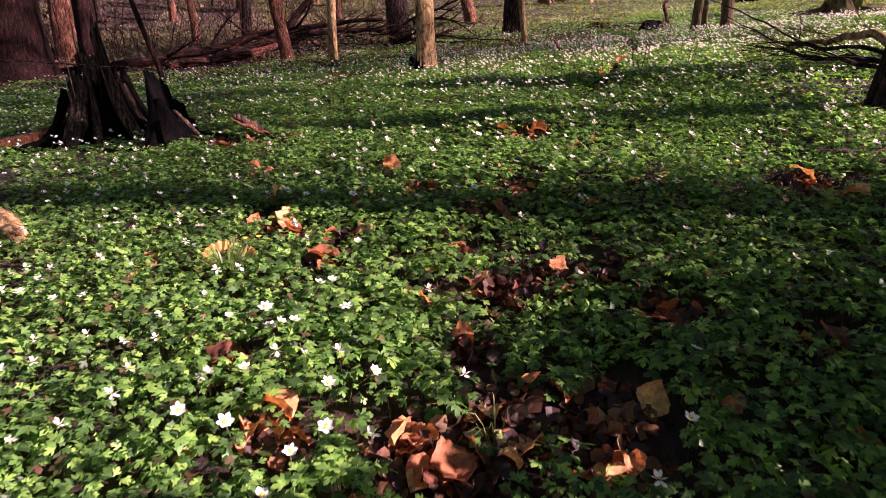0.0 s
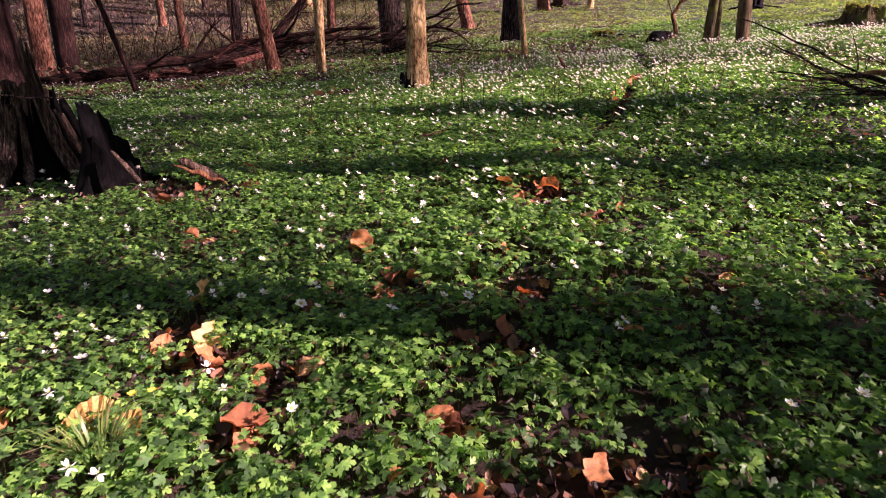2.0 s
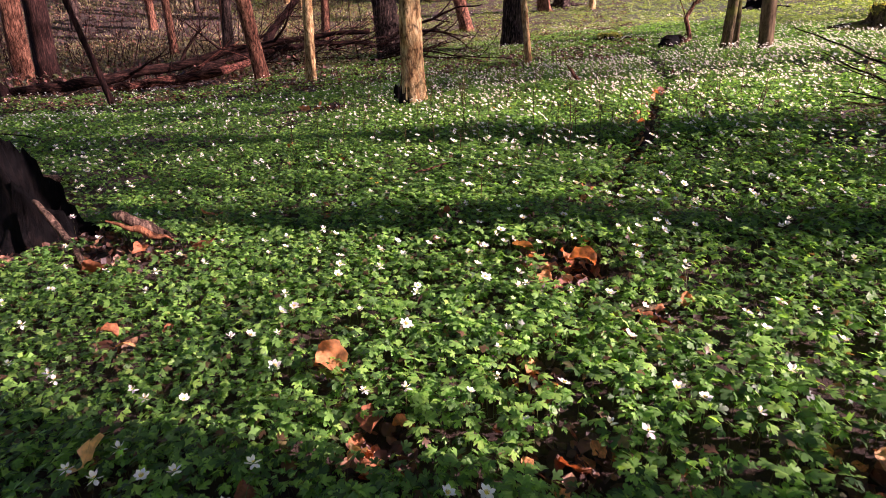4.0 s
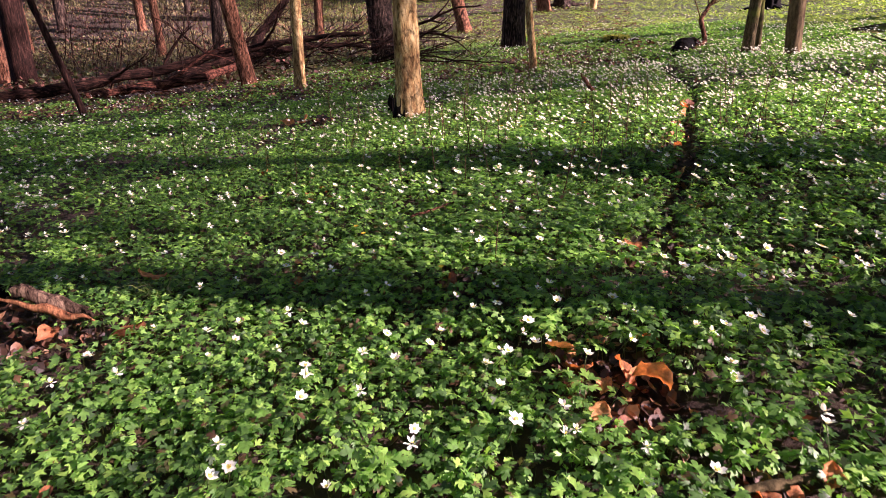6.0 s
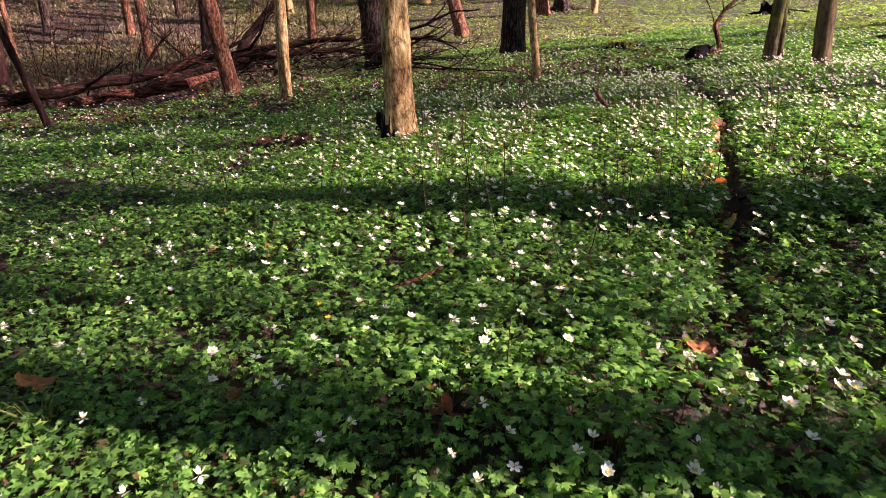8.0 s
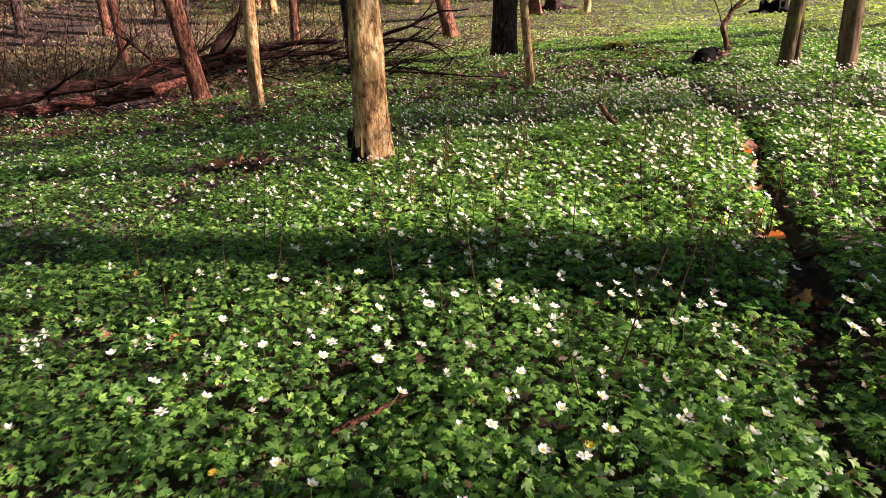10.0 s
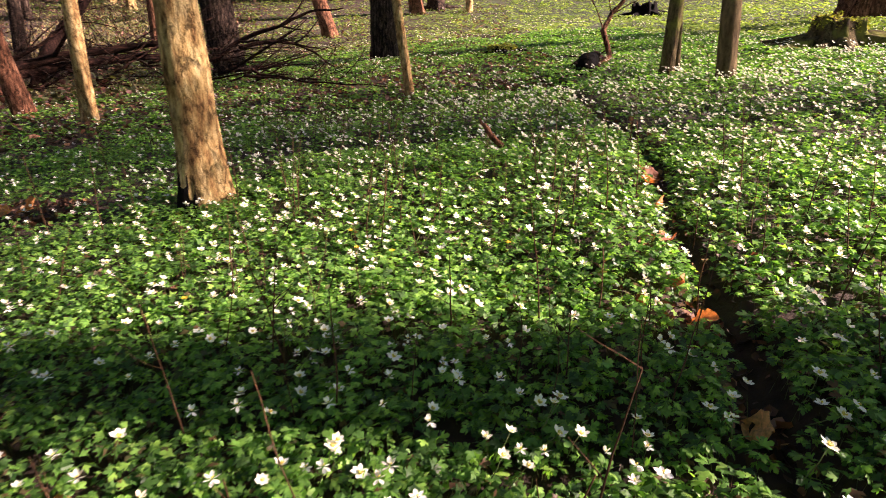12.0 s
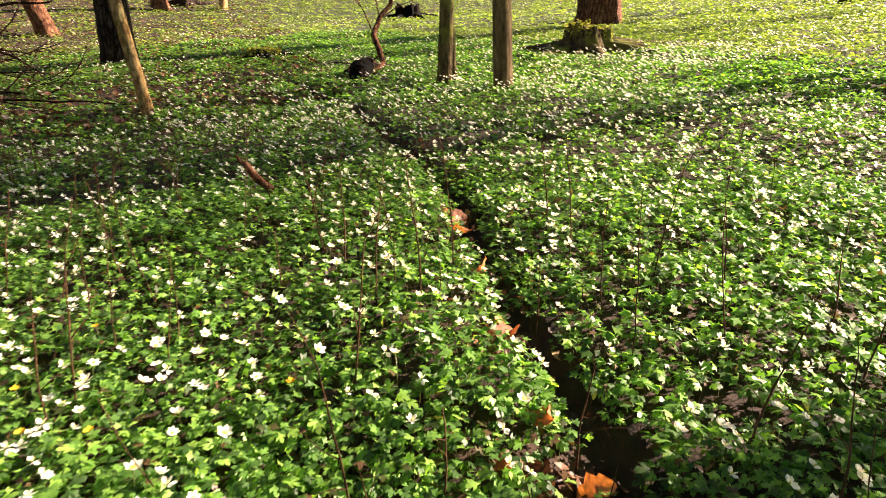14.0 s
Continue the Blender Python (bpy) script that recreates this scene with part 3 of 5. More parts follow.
log("broken_log", [(-6.87, 15.21, 0.19), (-6.29, 15.62, 0.32), (-5.61, 16.05, 0.39), (-4.69, 15.98, 0.55), (-4.16, 16.85, 0.72)], [0.11, 0.1, 0.1, 0.09, 0.07], TORN_LYING,
    "reddish broken log with a torn end on the ground", seed=32, side=((2, (0.8, 0.0, 0.5), 1.6, 0.05), (1, (0.9, -0.35, 0.1), 1.5, 0.05)))
log("fallen_branch", [(-6.01, 17.09, 0.34), (-5.56, 17.02, 0.54), (-4.76, 17.49, 0.79), (-3.96, 18.17, 0.96), (-2.82, 19.02, 1.09), (-1.48, 19.13, 1.12)], [0.1, 0.1, 0.09, 0.08, 0.07, 0.05], DEADWOOD_LYING,
    "grey-brown fallen branch resting on the brush pile", "branch", seed=33, side=((3, (0.8, -0.2, -0.2), 1.5, 0.035), (4, (0.5, -0.6, -0.2), 1.4, 0.03)))
log("leaning_limb", [(-4.4, 18.09, 0.57), (-4.17, 18.27, 1.13), (-3.92, 18.7, 1.65), (-3.49, 19.08, 2.18), (-3.03, 19.69, 2.96)], [0.13, 0.12, 0.1, 0.09, 0.05], DEAD_AND_SHADED_WOOD, "dark dead limb leaning up from the brush pile", "branch", seed=34)
log("leaning_pole", [(-5.4, 12.47, 0.08), (-5.51, 12.46, 0.51), (-5.62, 12.45, 0.98), (-5.81, 12.41, 1.78), (-6.1, 12.46, 3.07), (-6.62, 12.65, 4.79)], [0.052, 0.048, 0.046, 0.043, 0.038, 0.025], DEAD_AND_SHADED_WOOD, "bare dead pole leaning over the flowers", "dead tree", seed=35)


def brush_pile():
    """Criss-cross dead branches, each its own."""
    rs = np.random.RandomState(5)
    at = (-2.4, 18.2, ground_z(-2.4, 18.2))
    top = thing("brush_pile", at, "dark tangle of dead branches and twigs heaped between the trunks", "brush pile")
    for i in range(70):
        x, y = rs.uniform(-2.4, 3.2), rs.uniform(-1.2, 1.4)
        z = max(0.02, rs.uniform(0.0, 0.75) * math.exp(-(x / 2.2) ** 2))
        a = rs.choice([0.15, 0.35, -0.3, 2.8, 0.05]) + rs.uniform(-0.4, 0.4)
        g = Geo()
        r = rs.uniform(0.007, 0.03)
        t = wander(rs, (x, y, z), (math.cos(a), math.sin(a) * 0.6, rs.uniform(-0.1, 0.5)), rs.uniform(0.8, 2.4), 9, 0.16)
        t = [Vector((p.x, p.y, max(p.z, 0.03))) for p in t]
        g.tube(t, [r * (1 - 0.8 * k / 8) for k in range(9)], 6, 0.15, i)
        for _ in range(5):
            k = rs.randint(2, 8)
            t2 = wander(rs, t[k], (t[k] - t[k - 1]).normalized() + Vector(rs.uniform(-0.9, 0.9, 3)), rs.uniform(0.3, 0.9), 5, 0.25)
            g.tube(t2, [r * 0.4, r * 0.32, r * 0.25, r * 0.17, r * 0.08], 4, cap=False)
        part("branch", g.mesh("branch", DEADWOOD_LYING if i % 3 else BARK_DARK), top)


brush_pile()
for pts, r in (([(-0.13, 14.48, 1.06), (-0.02, 14.38, 0.99), (0.59, 13.85, 0.92), (1.2, 13.53, 0.88), (1.9, 13.18, 0.86)], 0.022),
               ([(-0.56, 17.5, 1.3), (-0.08, 17.47, 1.39), (0.47, 17.47, 1.36), (0.74, 17.46, 1.23), (1.16, 17.09, 0.95)], 0.045),
               ([(-1.24, 18.65, 0.99), (-0.69, 18.74, 1.39), (0.19, 18.47, 1.69), (0.77, 18.51, 1.94), (1.5, 18.52, 2.03)], 0.06),
               ([(-0.44, 16.6, 0.84), (0.34, 16.32, 0.79), (1.11, 15.59, 0.78), (1.65, 14.88, 0.76)], 0.03)):
    log("dead_branch", pts, [r * (1 - 0.75 * k / (len(pts) - 1)) for k in range(len(pts))], DEAD_AND_SHADED_WOOD, "thin bare dead branch reaching out of the brush pile", "branch", 0.15, 41, 6,
        side=((1, (0.7, -0.4, -0.1), 1.1, r * 0.5), (2, (0.6, 0.1, 0.4), 0.9, r * 0.45), (2, (0.5, -0.6, -0.25), 0.9, r * 0.4)))


def broken_stump():
    """Old stump torn into upright shards round black hollows, with spreading roots."""
    at = (-3.2, 6.05, ground_z(-3.2, 6.05) - 0.05)
    top = thing("tree_stump", at, "tall rotten stump torn into shards with black hollows", "stump")

    def girth(z):
        return 0.25 + 0.46 * math.exp(-z / 0.3)

    # inner shell with a ragged rim, painted black for the shade in the hollows
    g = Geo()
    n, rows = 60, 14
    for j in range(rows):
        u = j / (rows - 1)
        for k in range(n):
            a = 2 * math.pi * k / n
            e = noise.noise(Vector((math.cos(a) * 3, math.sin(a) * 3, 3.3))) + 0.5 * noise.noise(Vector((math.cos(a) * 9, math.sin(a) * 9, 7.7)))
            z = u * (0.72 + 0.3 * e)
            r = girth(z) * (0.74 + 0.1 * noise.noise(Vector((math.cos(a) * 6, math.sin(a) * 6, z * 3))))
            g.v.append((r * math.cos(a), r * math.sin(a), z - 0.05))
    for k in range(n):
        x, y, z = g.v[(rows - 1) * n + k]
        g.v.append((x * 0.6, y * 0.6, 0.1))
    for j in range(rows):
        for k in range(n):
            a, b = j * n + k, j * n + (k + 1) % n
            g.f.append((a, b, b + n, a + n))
    part("shell", g.mesh("shell", CHAR_AND_SHADE, True), top, "black shell for the shade in the hollows")

    def shard(a0, a1, half, tall, seed, mat, thick=0.05, low=0.0, slim=0.5):
        """Torn slab of old wood hugging the shell: furrowed face, ragged edges, splintered tip."""
        g = Geo()
        m, rws = 15, 26
        for j in range(rws):
            u = j / (rws - 1)
            for k in range(m):
                v = 2 * k / (m - 1) - 1
                tip = 0.86 + 0.16 * noise.noise(Vector((v * 4, seed, 0.0))) + 0.1 * noise.noise(Vector((v * 11, seed, 2.0)))
                start = low * (1 + 0.7 * noise.noise(Vector((v * 5, seed, 4.0))) + 0.5 * v * v)
                z = start + (tall - start) * u * tip
                w = half * (1 - slim * u) * (1 + 0.22 * noise.noise(Vector((u * 7, seed, 1 if v > 0 else 5))))
                r = girth(z) * (1.02 - 0.05 * v * v) + 0.028 * noise.noise(Vector((v * 5 + seed, u * 2.0, 0))) + 0.02 * noise.noise(Vector((v * 14, u * 4, seed)))
                a = a0 + (a1 - a0) * u
                c, q = math.cos(a), math.sin(a)
                g.v.append((r * c - v * w * q, r * q + v * w * c, z - 0.04))
        front = len(g.v)
        for p in g.v[:front]:
            d = math.hypot(p[0], p[1])
            f = max(d - thick, 0.02) / d
            g.v.append((p[0] * f, p[1] * f, p[2]))
        for j in range(rws - 1):
            for k in range(m - 1):
                a = j * m + k
                g.f.append((a, a + 1, a + m + 1, a + m))
                b = a + front
                g.f.append((b, b + m, b + m + 1, b + 1))
            for k in (0, m - 1):
                a = j * m + k
                q = (a, a + m, a + m + front, a + front)
                g.f.append(q if k == 0 else q[::-1])
        for k in range(m - 1):
            a = (rws - 1) * m + k
            g.f.append((a, a + 1, a + 1 + front, a + front))
        part("shard", g.mesh("shard", mat, True), top)

    shard(-1.72, -1.6, 0.095, 0.84, 3.1, ROTTEN, slim=0.15)
    shard(-0.45, -0.8, 0.07, 1.28, 8.2, ROTTEN, slim=0.35)
    shard(-1.2, -1.15, 0.1, 0.92, 31.0, ROTTEN, low=0.6, slim=0.2)
    shard(-0.05, -0.25, 0.07, 0.7, 34.0, ROTTEN, slim=0.6)
    shard(0.35, 0.15, 0.05, 0.75, 12.9, CHAR_AND_SHADE)
    shard(-2.55, -2.3, 0.06, 0.62, 15.3, CHAR_AND_SHADE)
    shard(-1.22, -1.25, 0.035, 0.78, 18.8, ROTTEN, low=0.12)
    shard(-3.1, -2.9, 0.09, 0.5, 21.4, ROTTEN)
    shard(1.3, 1.4, 0.12, 0.8, 25.0, ROTTEN)
    shard(2.3, 2.3, 0.12, 0.7, 27.0, ROTTEN)
    for i, (a, ln, r, mat) in enumerate(((3.5, 0.95, 0.08, ORANGEWOOD), (-2.5, 0.5, 0.05, CHAR_AND_SHADE), (-0.3, 0.5, 0.04, CHAR_AND_SHADE), (1.2, 0.6, 0.08, ROTTEN))):
        g = Geo()
        c, s = math.cos(a), math.sin(a)
        pts = []
        for k in range(6):
            d = 0.28 + ln * k / 5
            x, y = d * c + 0.05 * math.sin(k), d * s
            zz = ground_z(at[0] + x, at[1] + y) - at[2]
            pts.append((x, y, zz + 0.16 * (1 - k / 5) ** 2 + 0.03))
        g.tube(pts, [r * 1.3, r * 1.1, r, r * 0.9, r * 0.7, r * 0.4], 10, 0.3, i)
        part("root", g.mesh("root", mat), top)
    # thin vine stems on the stump
    for i, (x0, y0, h) in enumerate(((0.06, -0.52, 1.3), (-0.02, -0.5, 0.9))):
        g = Geo()
        t = wander(np.random.RandomState(60 + i), (x0, y0, 0.0), (0, 0.16, 1), h, 14, 0.07)
        g.tube(t, [0.004] * 14, 5)
        part("vine", g.mesh("vine", BARK_DARK), top)


broken_stump()


def jagged(name, at, r, hgt, mat, label, seed, roots=4, squash=1.0, moss=None, spread=0.6, rag=0.45, spike=0.12, slant=0.0, root_length=1.0):
    """Low stump: fluted shell with a ragged rim, sunken rotten heart and roots."""
    x0, y0 = at
    z0 = ground_z(x0, y0) - 0.05
    top = thing(name, (x0, y0, z0), label, "stump")
    n, rows = 40, 10
    V, Fc = [], []
    for j in range(rows):
        u = j / (rows - 1)
        for k in range(n):
            a = 2 * math.pi * k / n
            e = noise.noise(Vector((math.cos(a) * 2.6 + seed, math.sin(a) * 2.6, 0.5)))
            e2 = noise.noise(Vector((math.cos(a) * 8 + seed, math.sin(a) * 8, u)))
            z = u * hgt * (0.8 + rag * (0.6 * e + spike * e2)) * (1 - slant * math.cos(a))
            rr = r * (0.72 + spread * math.exp(-u * 3.2) * (1 + 0.5 * math.cos(roots * a + seed)) + 0.2 * e2)
            V.append((rr * math.cos(a), rr * math.sin(a) * squash, max(z, 0) if j else -0.05))
    for j in range(rows - 1):
        for k in range(n):
            a, b = j * n + k, j * n + (k + 1) % n
            Fc.append((a, b, b + n, a + n))
    b0 = len(V)
    for k in range(n):
        x, y, z = V[(rows - 1) * n + k]
        V.append((x * 0.6, y * 0.6, z * 0.55))
    V.append((0, 0, hgt * 0.35))
    for k in range(n):
        k1 = (k + 1) % n
        o = (rows - 1) * n
        Fc.append((o + k, o + k1, b0 + k1, b0 + k))
        Fc.append((b0 + k, b0 + k1, b0 + n))
    g = Geo()
    g.v, g.f = V, Fc
    part("stump_body", g.mesh("stump_body", mat), top)
    rs = np.random.RandomState(seed)
    for i in range(roots):
        a = 2 * math.pi * i / roots + rs.uniform(-0.3, 0.3)
        ln = r * rs.uniform(1.2, 2.4) * root_length
        g = Geo()
        pts = []
        for k in range(5):
            d = r * 0.6 + ln * k / 4
            x, y = d * math.cos(a), d * math.sin(a)
            pts.append((x, y, ground_z(x0 + x, y0 + y) - z0 + 0.25 * r * (1 - k / 4)))
        w = r * 0.22
        g.tube(pts, [w * 1.2, w, w * 0.8, w * 0.6, w * 0.3], 8, 0.3, i + seed)
        part("root", g.mesh("root", mat), top)
    if moss:
        V, T = [], []
        for i in range(moss):
            a, d = rs.uniform(0, 6.28), r * math.sqrt(rs.uniform(0, 1)) * 1.0
            e = noise.noise(Vector((math.cos(a) * 2.6 + seed, math.sin(a) * 2.6, 0.5)))
            zt = hgt * (0.8 + rag * 0.6 * e) * rs.uniform(0.6, 1.08)
            p = np.array([0.98 * d * math.cos(a), 0.85 * d * math.sin(a) * squash, max(zt, 0.05)])
            b = len(V)
            q = rs.uniform(-1, 1, (4, 3)) * (0.026, 0.026, 0.022)
            V += list(p + q)
            T += [(b, b + 1, b + 2), (b, b + 2, b + 3), (b, b + 1, b + 3)]
        part("moss", fast_mesh("moss", np.array(V), np.array(T), MOSS), top, "bright yellow-green moss cushion")
    return top


jagged("charred_stump", (-2.2, 5.32), 0.22, 0.55, CHAR_AND_SHADE, "small charred black stump beside the rotten one", 6, 3, 0.85, rag=0.22, spread=0.9, spike=0.5, slant=0.5)
log("bare_root", [(-2.08, 5.1, 0.44), (-1.98, 5.04, 0.37), (-1.86, 4.95, 0.28), (-1.72, 4.82, 0.2), (-1.64, 4.74, 0.14)], [0.012, 0.018, 0.022, 0.02, 0.01], ROTTEN, "pale split root running down the charred stump", "root", 0.3, 63, 8)
jagged("tree_stump", (8.47, 13.06), 0.42, 0.55, BARK_MOSS, "old stump capped with yellow-green moss and spreading roots", 5, 9, 1.0, 1100, rag=0.5, spike=0.2, spread=0.9, root_length=1.5)
jagged("tree_stump", (12.06, 24.72), 0.5, 0.6, CHAR_AND_SHADE, "dark weathered stump in the clearing", 9, 5)
jagged("tree_stump", (6.34, 31.87), 0.45, 0.7, BARK_DARK, "ragged dark stump far in the clearing", 12, 4)
jagged("tree_stump", (-0.28, 9.66), 0.055, 0.32, CHAR_AND_SHADE, "small dark stub behind the tan trunk", 15, 3)
jagged("tree_stump", (4.72, 17.7), 0.32, 0.3, CHAR_AND_SHADE, "low dark stump under bright moss", 21, 4, 0.8, 2600, rag=0.3)
log("hollow_log", [(4.42, 13.12, 1.08), (4.55, 13.28, 1.12), (4.72, 13.5, 1.15), (4.85, 13.7, 1.12)], [0.11, 0.13, 0.11, 0.07], CHAR_AND_SHADE, "short black hollow log lying in the flowers", "log", 0.25, 64, 14)
log("dead_wood", [(4.55, 13.75, 1.06), (4.75, 13.85, 1.16), (5.0, 13.9, 1.2), (5.15, 13.95, 1.1)], [0.04, 0.07, 0.06, 0.03], DEADWOOD_LYING, "brown rotten wood heaped behind the hollow log", "dead wood", 0.4, 65, 9,
    side=((1, (-0.8, 0.1, 0.3), 0.4, 0.015), (2, (0.6, -0.3, 0.5), 0.4, 0.012)))
log("dead_sapling", [(4.8, 13.65, 0.96), (5.13, 13.76, 1.2), (5.05, 13.87, 1.56), (5.21, 13.96, 1.79), (5.38, 13.95, 1.96), (5.44, 13.99, 2.18)], [0.055, 0.045, 0.04, 0.035, 0.03, 0.012], BARK_RED, "crooked dead sapling rising beside a black stump", "dead tree", 0.2, 51, 8,
    side=((3, (0.6, 0.0, 0.3), 0.6, 0.012), (2, (-0.5, 0.1, 0.9), 0.8, 0.012), (3, (-0.4, 0.0, 0.9), 0.7, 0.01)))
log("twisted_root", [(2.04, 9.36, 0.62), (2.01, 9.42, 0.74), (1.91, 9.5, 0.86), (1.87, 9.52, 0.93)], [0.03, 0.028, 0.022, 0.008], BARK_RED, "short reddish broken stub among the flowers", "dead wood", 0.3, 52, 8)
log("thin_branch", [(-3.86, 5.32, 0.84), (-3.42, 5.35, 0.83), (-3.17, 5.37, 0.81), (-2.85, 5.39, 0.79), (-2.53, 5.42, 0.77), (-2.4, 5.53, 0.75), (-2.38, 5.73, 0.69)], [0.008, 0.007, 0.007, 0.006, 0.006, 0.005, 0.004], BARK_DARK, "thin dead branch caught across the rotten stump", "branch", 0.15, 62, 6)
log("wood_piece", [(-1.5, 4.84, 0.44), (-1.46, 4.86, 0.41), (-1.36, 4.89, 0.34), (-1.25, 4.93, 0.27), (-1.2, 4.94, 0.24)], [0.016, 0.026, 0.028, 0.02, 0.006], ROTTEN, "split dark red-brown piece of rotten wood lying in leaf litter", "dead wood", 0.4, 53, 12)
log("wood_piece", [(-1.53, 4.8, 0.41), (-1.42, 4.83, 0.36), (-1.33, 4.85, 0.32), (-1.22, 4.88, 0.26)], [0.006, 0.016, 0.018, 0.004], ORANGEWOOD, "thin orange splinter lying against the rotten piece of wood", "dead wood", 0.6, 57, 8)
log("log_end", [(-1.95, 2.88, 0.05), (-2.15, 3.05, 0.1), (-2.6, 3.4, 0.16), (-3.3, 3.95, 0.2)], [0.04, 0.07, 0.085, 0.09], BARK_TAN, "pale end of a small log at the edge of the flowers", "log", 0.2, 54, 10)
# bare low branches of the dark tree on the east side
log("fallen_branch", [(3.33, 4.2, 0.84), (3.11, 4.49, 0.93), (3.03, 4.73, 0.91), (2.92, 4.96, 0.95), (2.97, 5.15, 0.92), (2.87, 5.53, 1.03), (2.77, 5.92, 1.17)], [0.02, 0.015, 0.014, 0.012, 0.01, 0.007, 0.003], BARK_DARK, "bare dark branch arching low over the flowers", "branch", 0.15, 55, 6,
    side=((1, (-0.5, 0.8, 0.0), 0.8, 0.006), (2, (0.2, 0.9, -0.05), 0.9, 0.007), (3, (-0.6, 0.7, 0.05), 0.7, 0.005), (3, (0.5, 0.8, 0.1), 0.8, 0.006), (4, (0.0, 1.0, 0.35), 0.6, 0.005), (0, (-0.3, 0.9, 0.15), 0.9, 0.007), (5, (-0.5, 0.8, 0.1), 0.5, 0.004), (4, (0.4, 0.8, -0.1), 0.6, 0.004)))
log("fallen_branch", [(3.43, 4.3, 0.75), (3.27, 4.58, 0.79), (3.22, 4.87, 0.83), (3.12, 5.16, 0.82), (3.16, 5.44, 0.89), (3.0, 6.02, 0.91)], [0.02, 0.016, 0.014, 0.012, 0.009, 0.003], BARK_DARK, "bare dark branch lying over the flowers", "branch", 0.15, 56, 6,
    side=((1, (-0.5, 0.8, 0.05), 0.9, 0.006), (2, (-0.4, 0.9, 0.1), 0.8, 0.005), (3, (0.5, 0.8, 0.2), 0.8, 0.006), (2, (-0.8, 0.5, 0.0), 0.6, 0.005), (4, (-0.6, 0.7, 0.05), 0.6, 0.004)))
log("thin_branch", [(2.7, 6.2, 1.33), (2.84, 5.9, 1.23), (3.0, 5.65, 1.1), (3.17, 5.2, 0.92), (3.25, 4.9, 0.84)], [0.004, 0.006, 0.008, 0.009, 0.006], BARK_DARK, "long thin bare branch slanting down into the tangle", "branch", 0.1, 66, 6,
    side=((2, (0.5, -0.5, 0.5), 0.5, 0.003), (3, (0.3, 0.6, 0.4), 0.5, 0.003)))
log("dead_limb", [(3.42, 4.45, 0.88), (3.36, 4.75, 1.02), (3.28, 4.9, 0.99), (3.19, 5.1, 0.95), (3.05, 5.35, 0.9), (2.78, 5.65, 0.86)], [0.035, 0.034, 0.028, 0.02, 0.011, 0.004], BARK_TAN, "pale dead limb broken off beside the dark tree", "branch", 0.2, 67, 8,
    side=((2, (-0.6, 0.7, 0.1), 0.7, 0.007), (3, (-0.5, 0.6, -0.05), 0.6, 0.006), (1, (-0.3, 0.4, 0.6), 0.5, 0.006), (4, (-0.7, 0.3, 0.2), 0.5, 0.004), (2, (0.3, 0.8, 0.15), 0.7, 0.006)))
log("dead_limb", [(3.16, 4.15, 0.82), (3.12, 4.5, 0.86), (3.1, 4.8, 0.83), (2.95, 5.1, 0.88), (2.8, 5.4, 0.93)], [0.024, 0.018, 0.013, 0.009, 0.003], BARK_DARK, "forked dead limb spreading low over the flowers", "branch", 0.2, 68, 7,
    side=((1, (-0.5, 0.7, -0.05), 0.8, 0.007), (1, (0.1, 0.8, 0.25), 0.7, 0.007), (2, (-0.7, 0.4, 0.15), 0.6, 0.005), (3, (-0.3, 0.8, -0.1), 0.5, 0.004), (2, (0.5, 0.6, 0.3), 0.6, 0.005)))


# ---- carpet of wood anemones ----
# bare places: x, y, radius
BARE = [(0.02, 1.32, 0.12), (0.16, 1.25, 0.17), (0.3, 1.4, 0.15), (0.12, 1.12, 0.16), (0.55, 1.38, 0.13), (0.5, 1.2, 0.12), (0.2, 1.72, 0.1), (0.26, 2.05, 0.12), (0.4, 2.05, 0.1), (0.2, 2.36, 0.08), (0.55, 2.12, 0.12), (0.75, 2.15, 0.1), (0.3, 2.78, 0.12), (0.44, 2.72, 0.1), (0.52, 3.08, 0.1),
        (-0.37, 2.41, 0.1), (-0.6, 2.72, 0.14), (-0.75, 2.9, 0.13), (-0.3, 2.64, 0.1), (-0.33, 1.4, 0.08), (-0.55, 1.72, 0.08), (0.84, 1.78, 0.12), (1.2, 1.6, 0.1), (1.85, 2.8, 0.18), (1.2, 2.95, 0.1), (0.0, 3.2, 0.1), (0.46, 3.45, 0.1), (0.75, 4.18, 0.15), (0.62, 4.28, 0.1), (0.68, 4.02, 0.1), (0.9, 3.72, 0.1),
        (-1.9, 5.15, 0.2), (-1.6, 4.9, 0.2), (-1.35, 4.75, 0.16), (-1.1, 4.78, 0.12), (-2.1, 5.0, 0.2), (-1.5, 4.6, 0.12), (-1.0, 3.85, 0.09), (1.06, 5.12, 0.1), (-1.4, 9.55, 0.32), (-1.1, 9.5, 0.2), (1.86, 6.85, 0.1), (1.78, 6.35, 0.1), (2.14, 7.42, 0.09), (-0.05, 4.95, 0.06), (0.27, 4.96, 0.07)]
SOLID = [(-0.06, 9.1, 0.17), (-3.2, 6.05, 0.56), (-2.22, 5.32, 0.22), (3.14, 3.98, 0.25), (-2.24, 13.9, 0.12), (1.9, 12.75, 0.07), (5.07, 12.12, 0.12), (5.28, 11.25, 0.13), (8.47, 13.06, 0.6), (-3.64, 15.6, 0.25), (2.5, 19.9, 0.4), (-1.05, 20.1, 0.45), (4.65, 13.35, 0.2)]


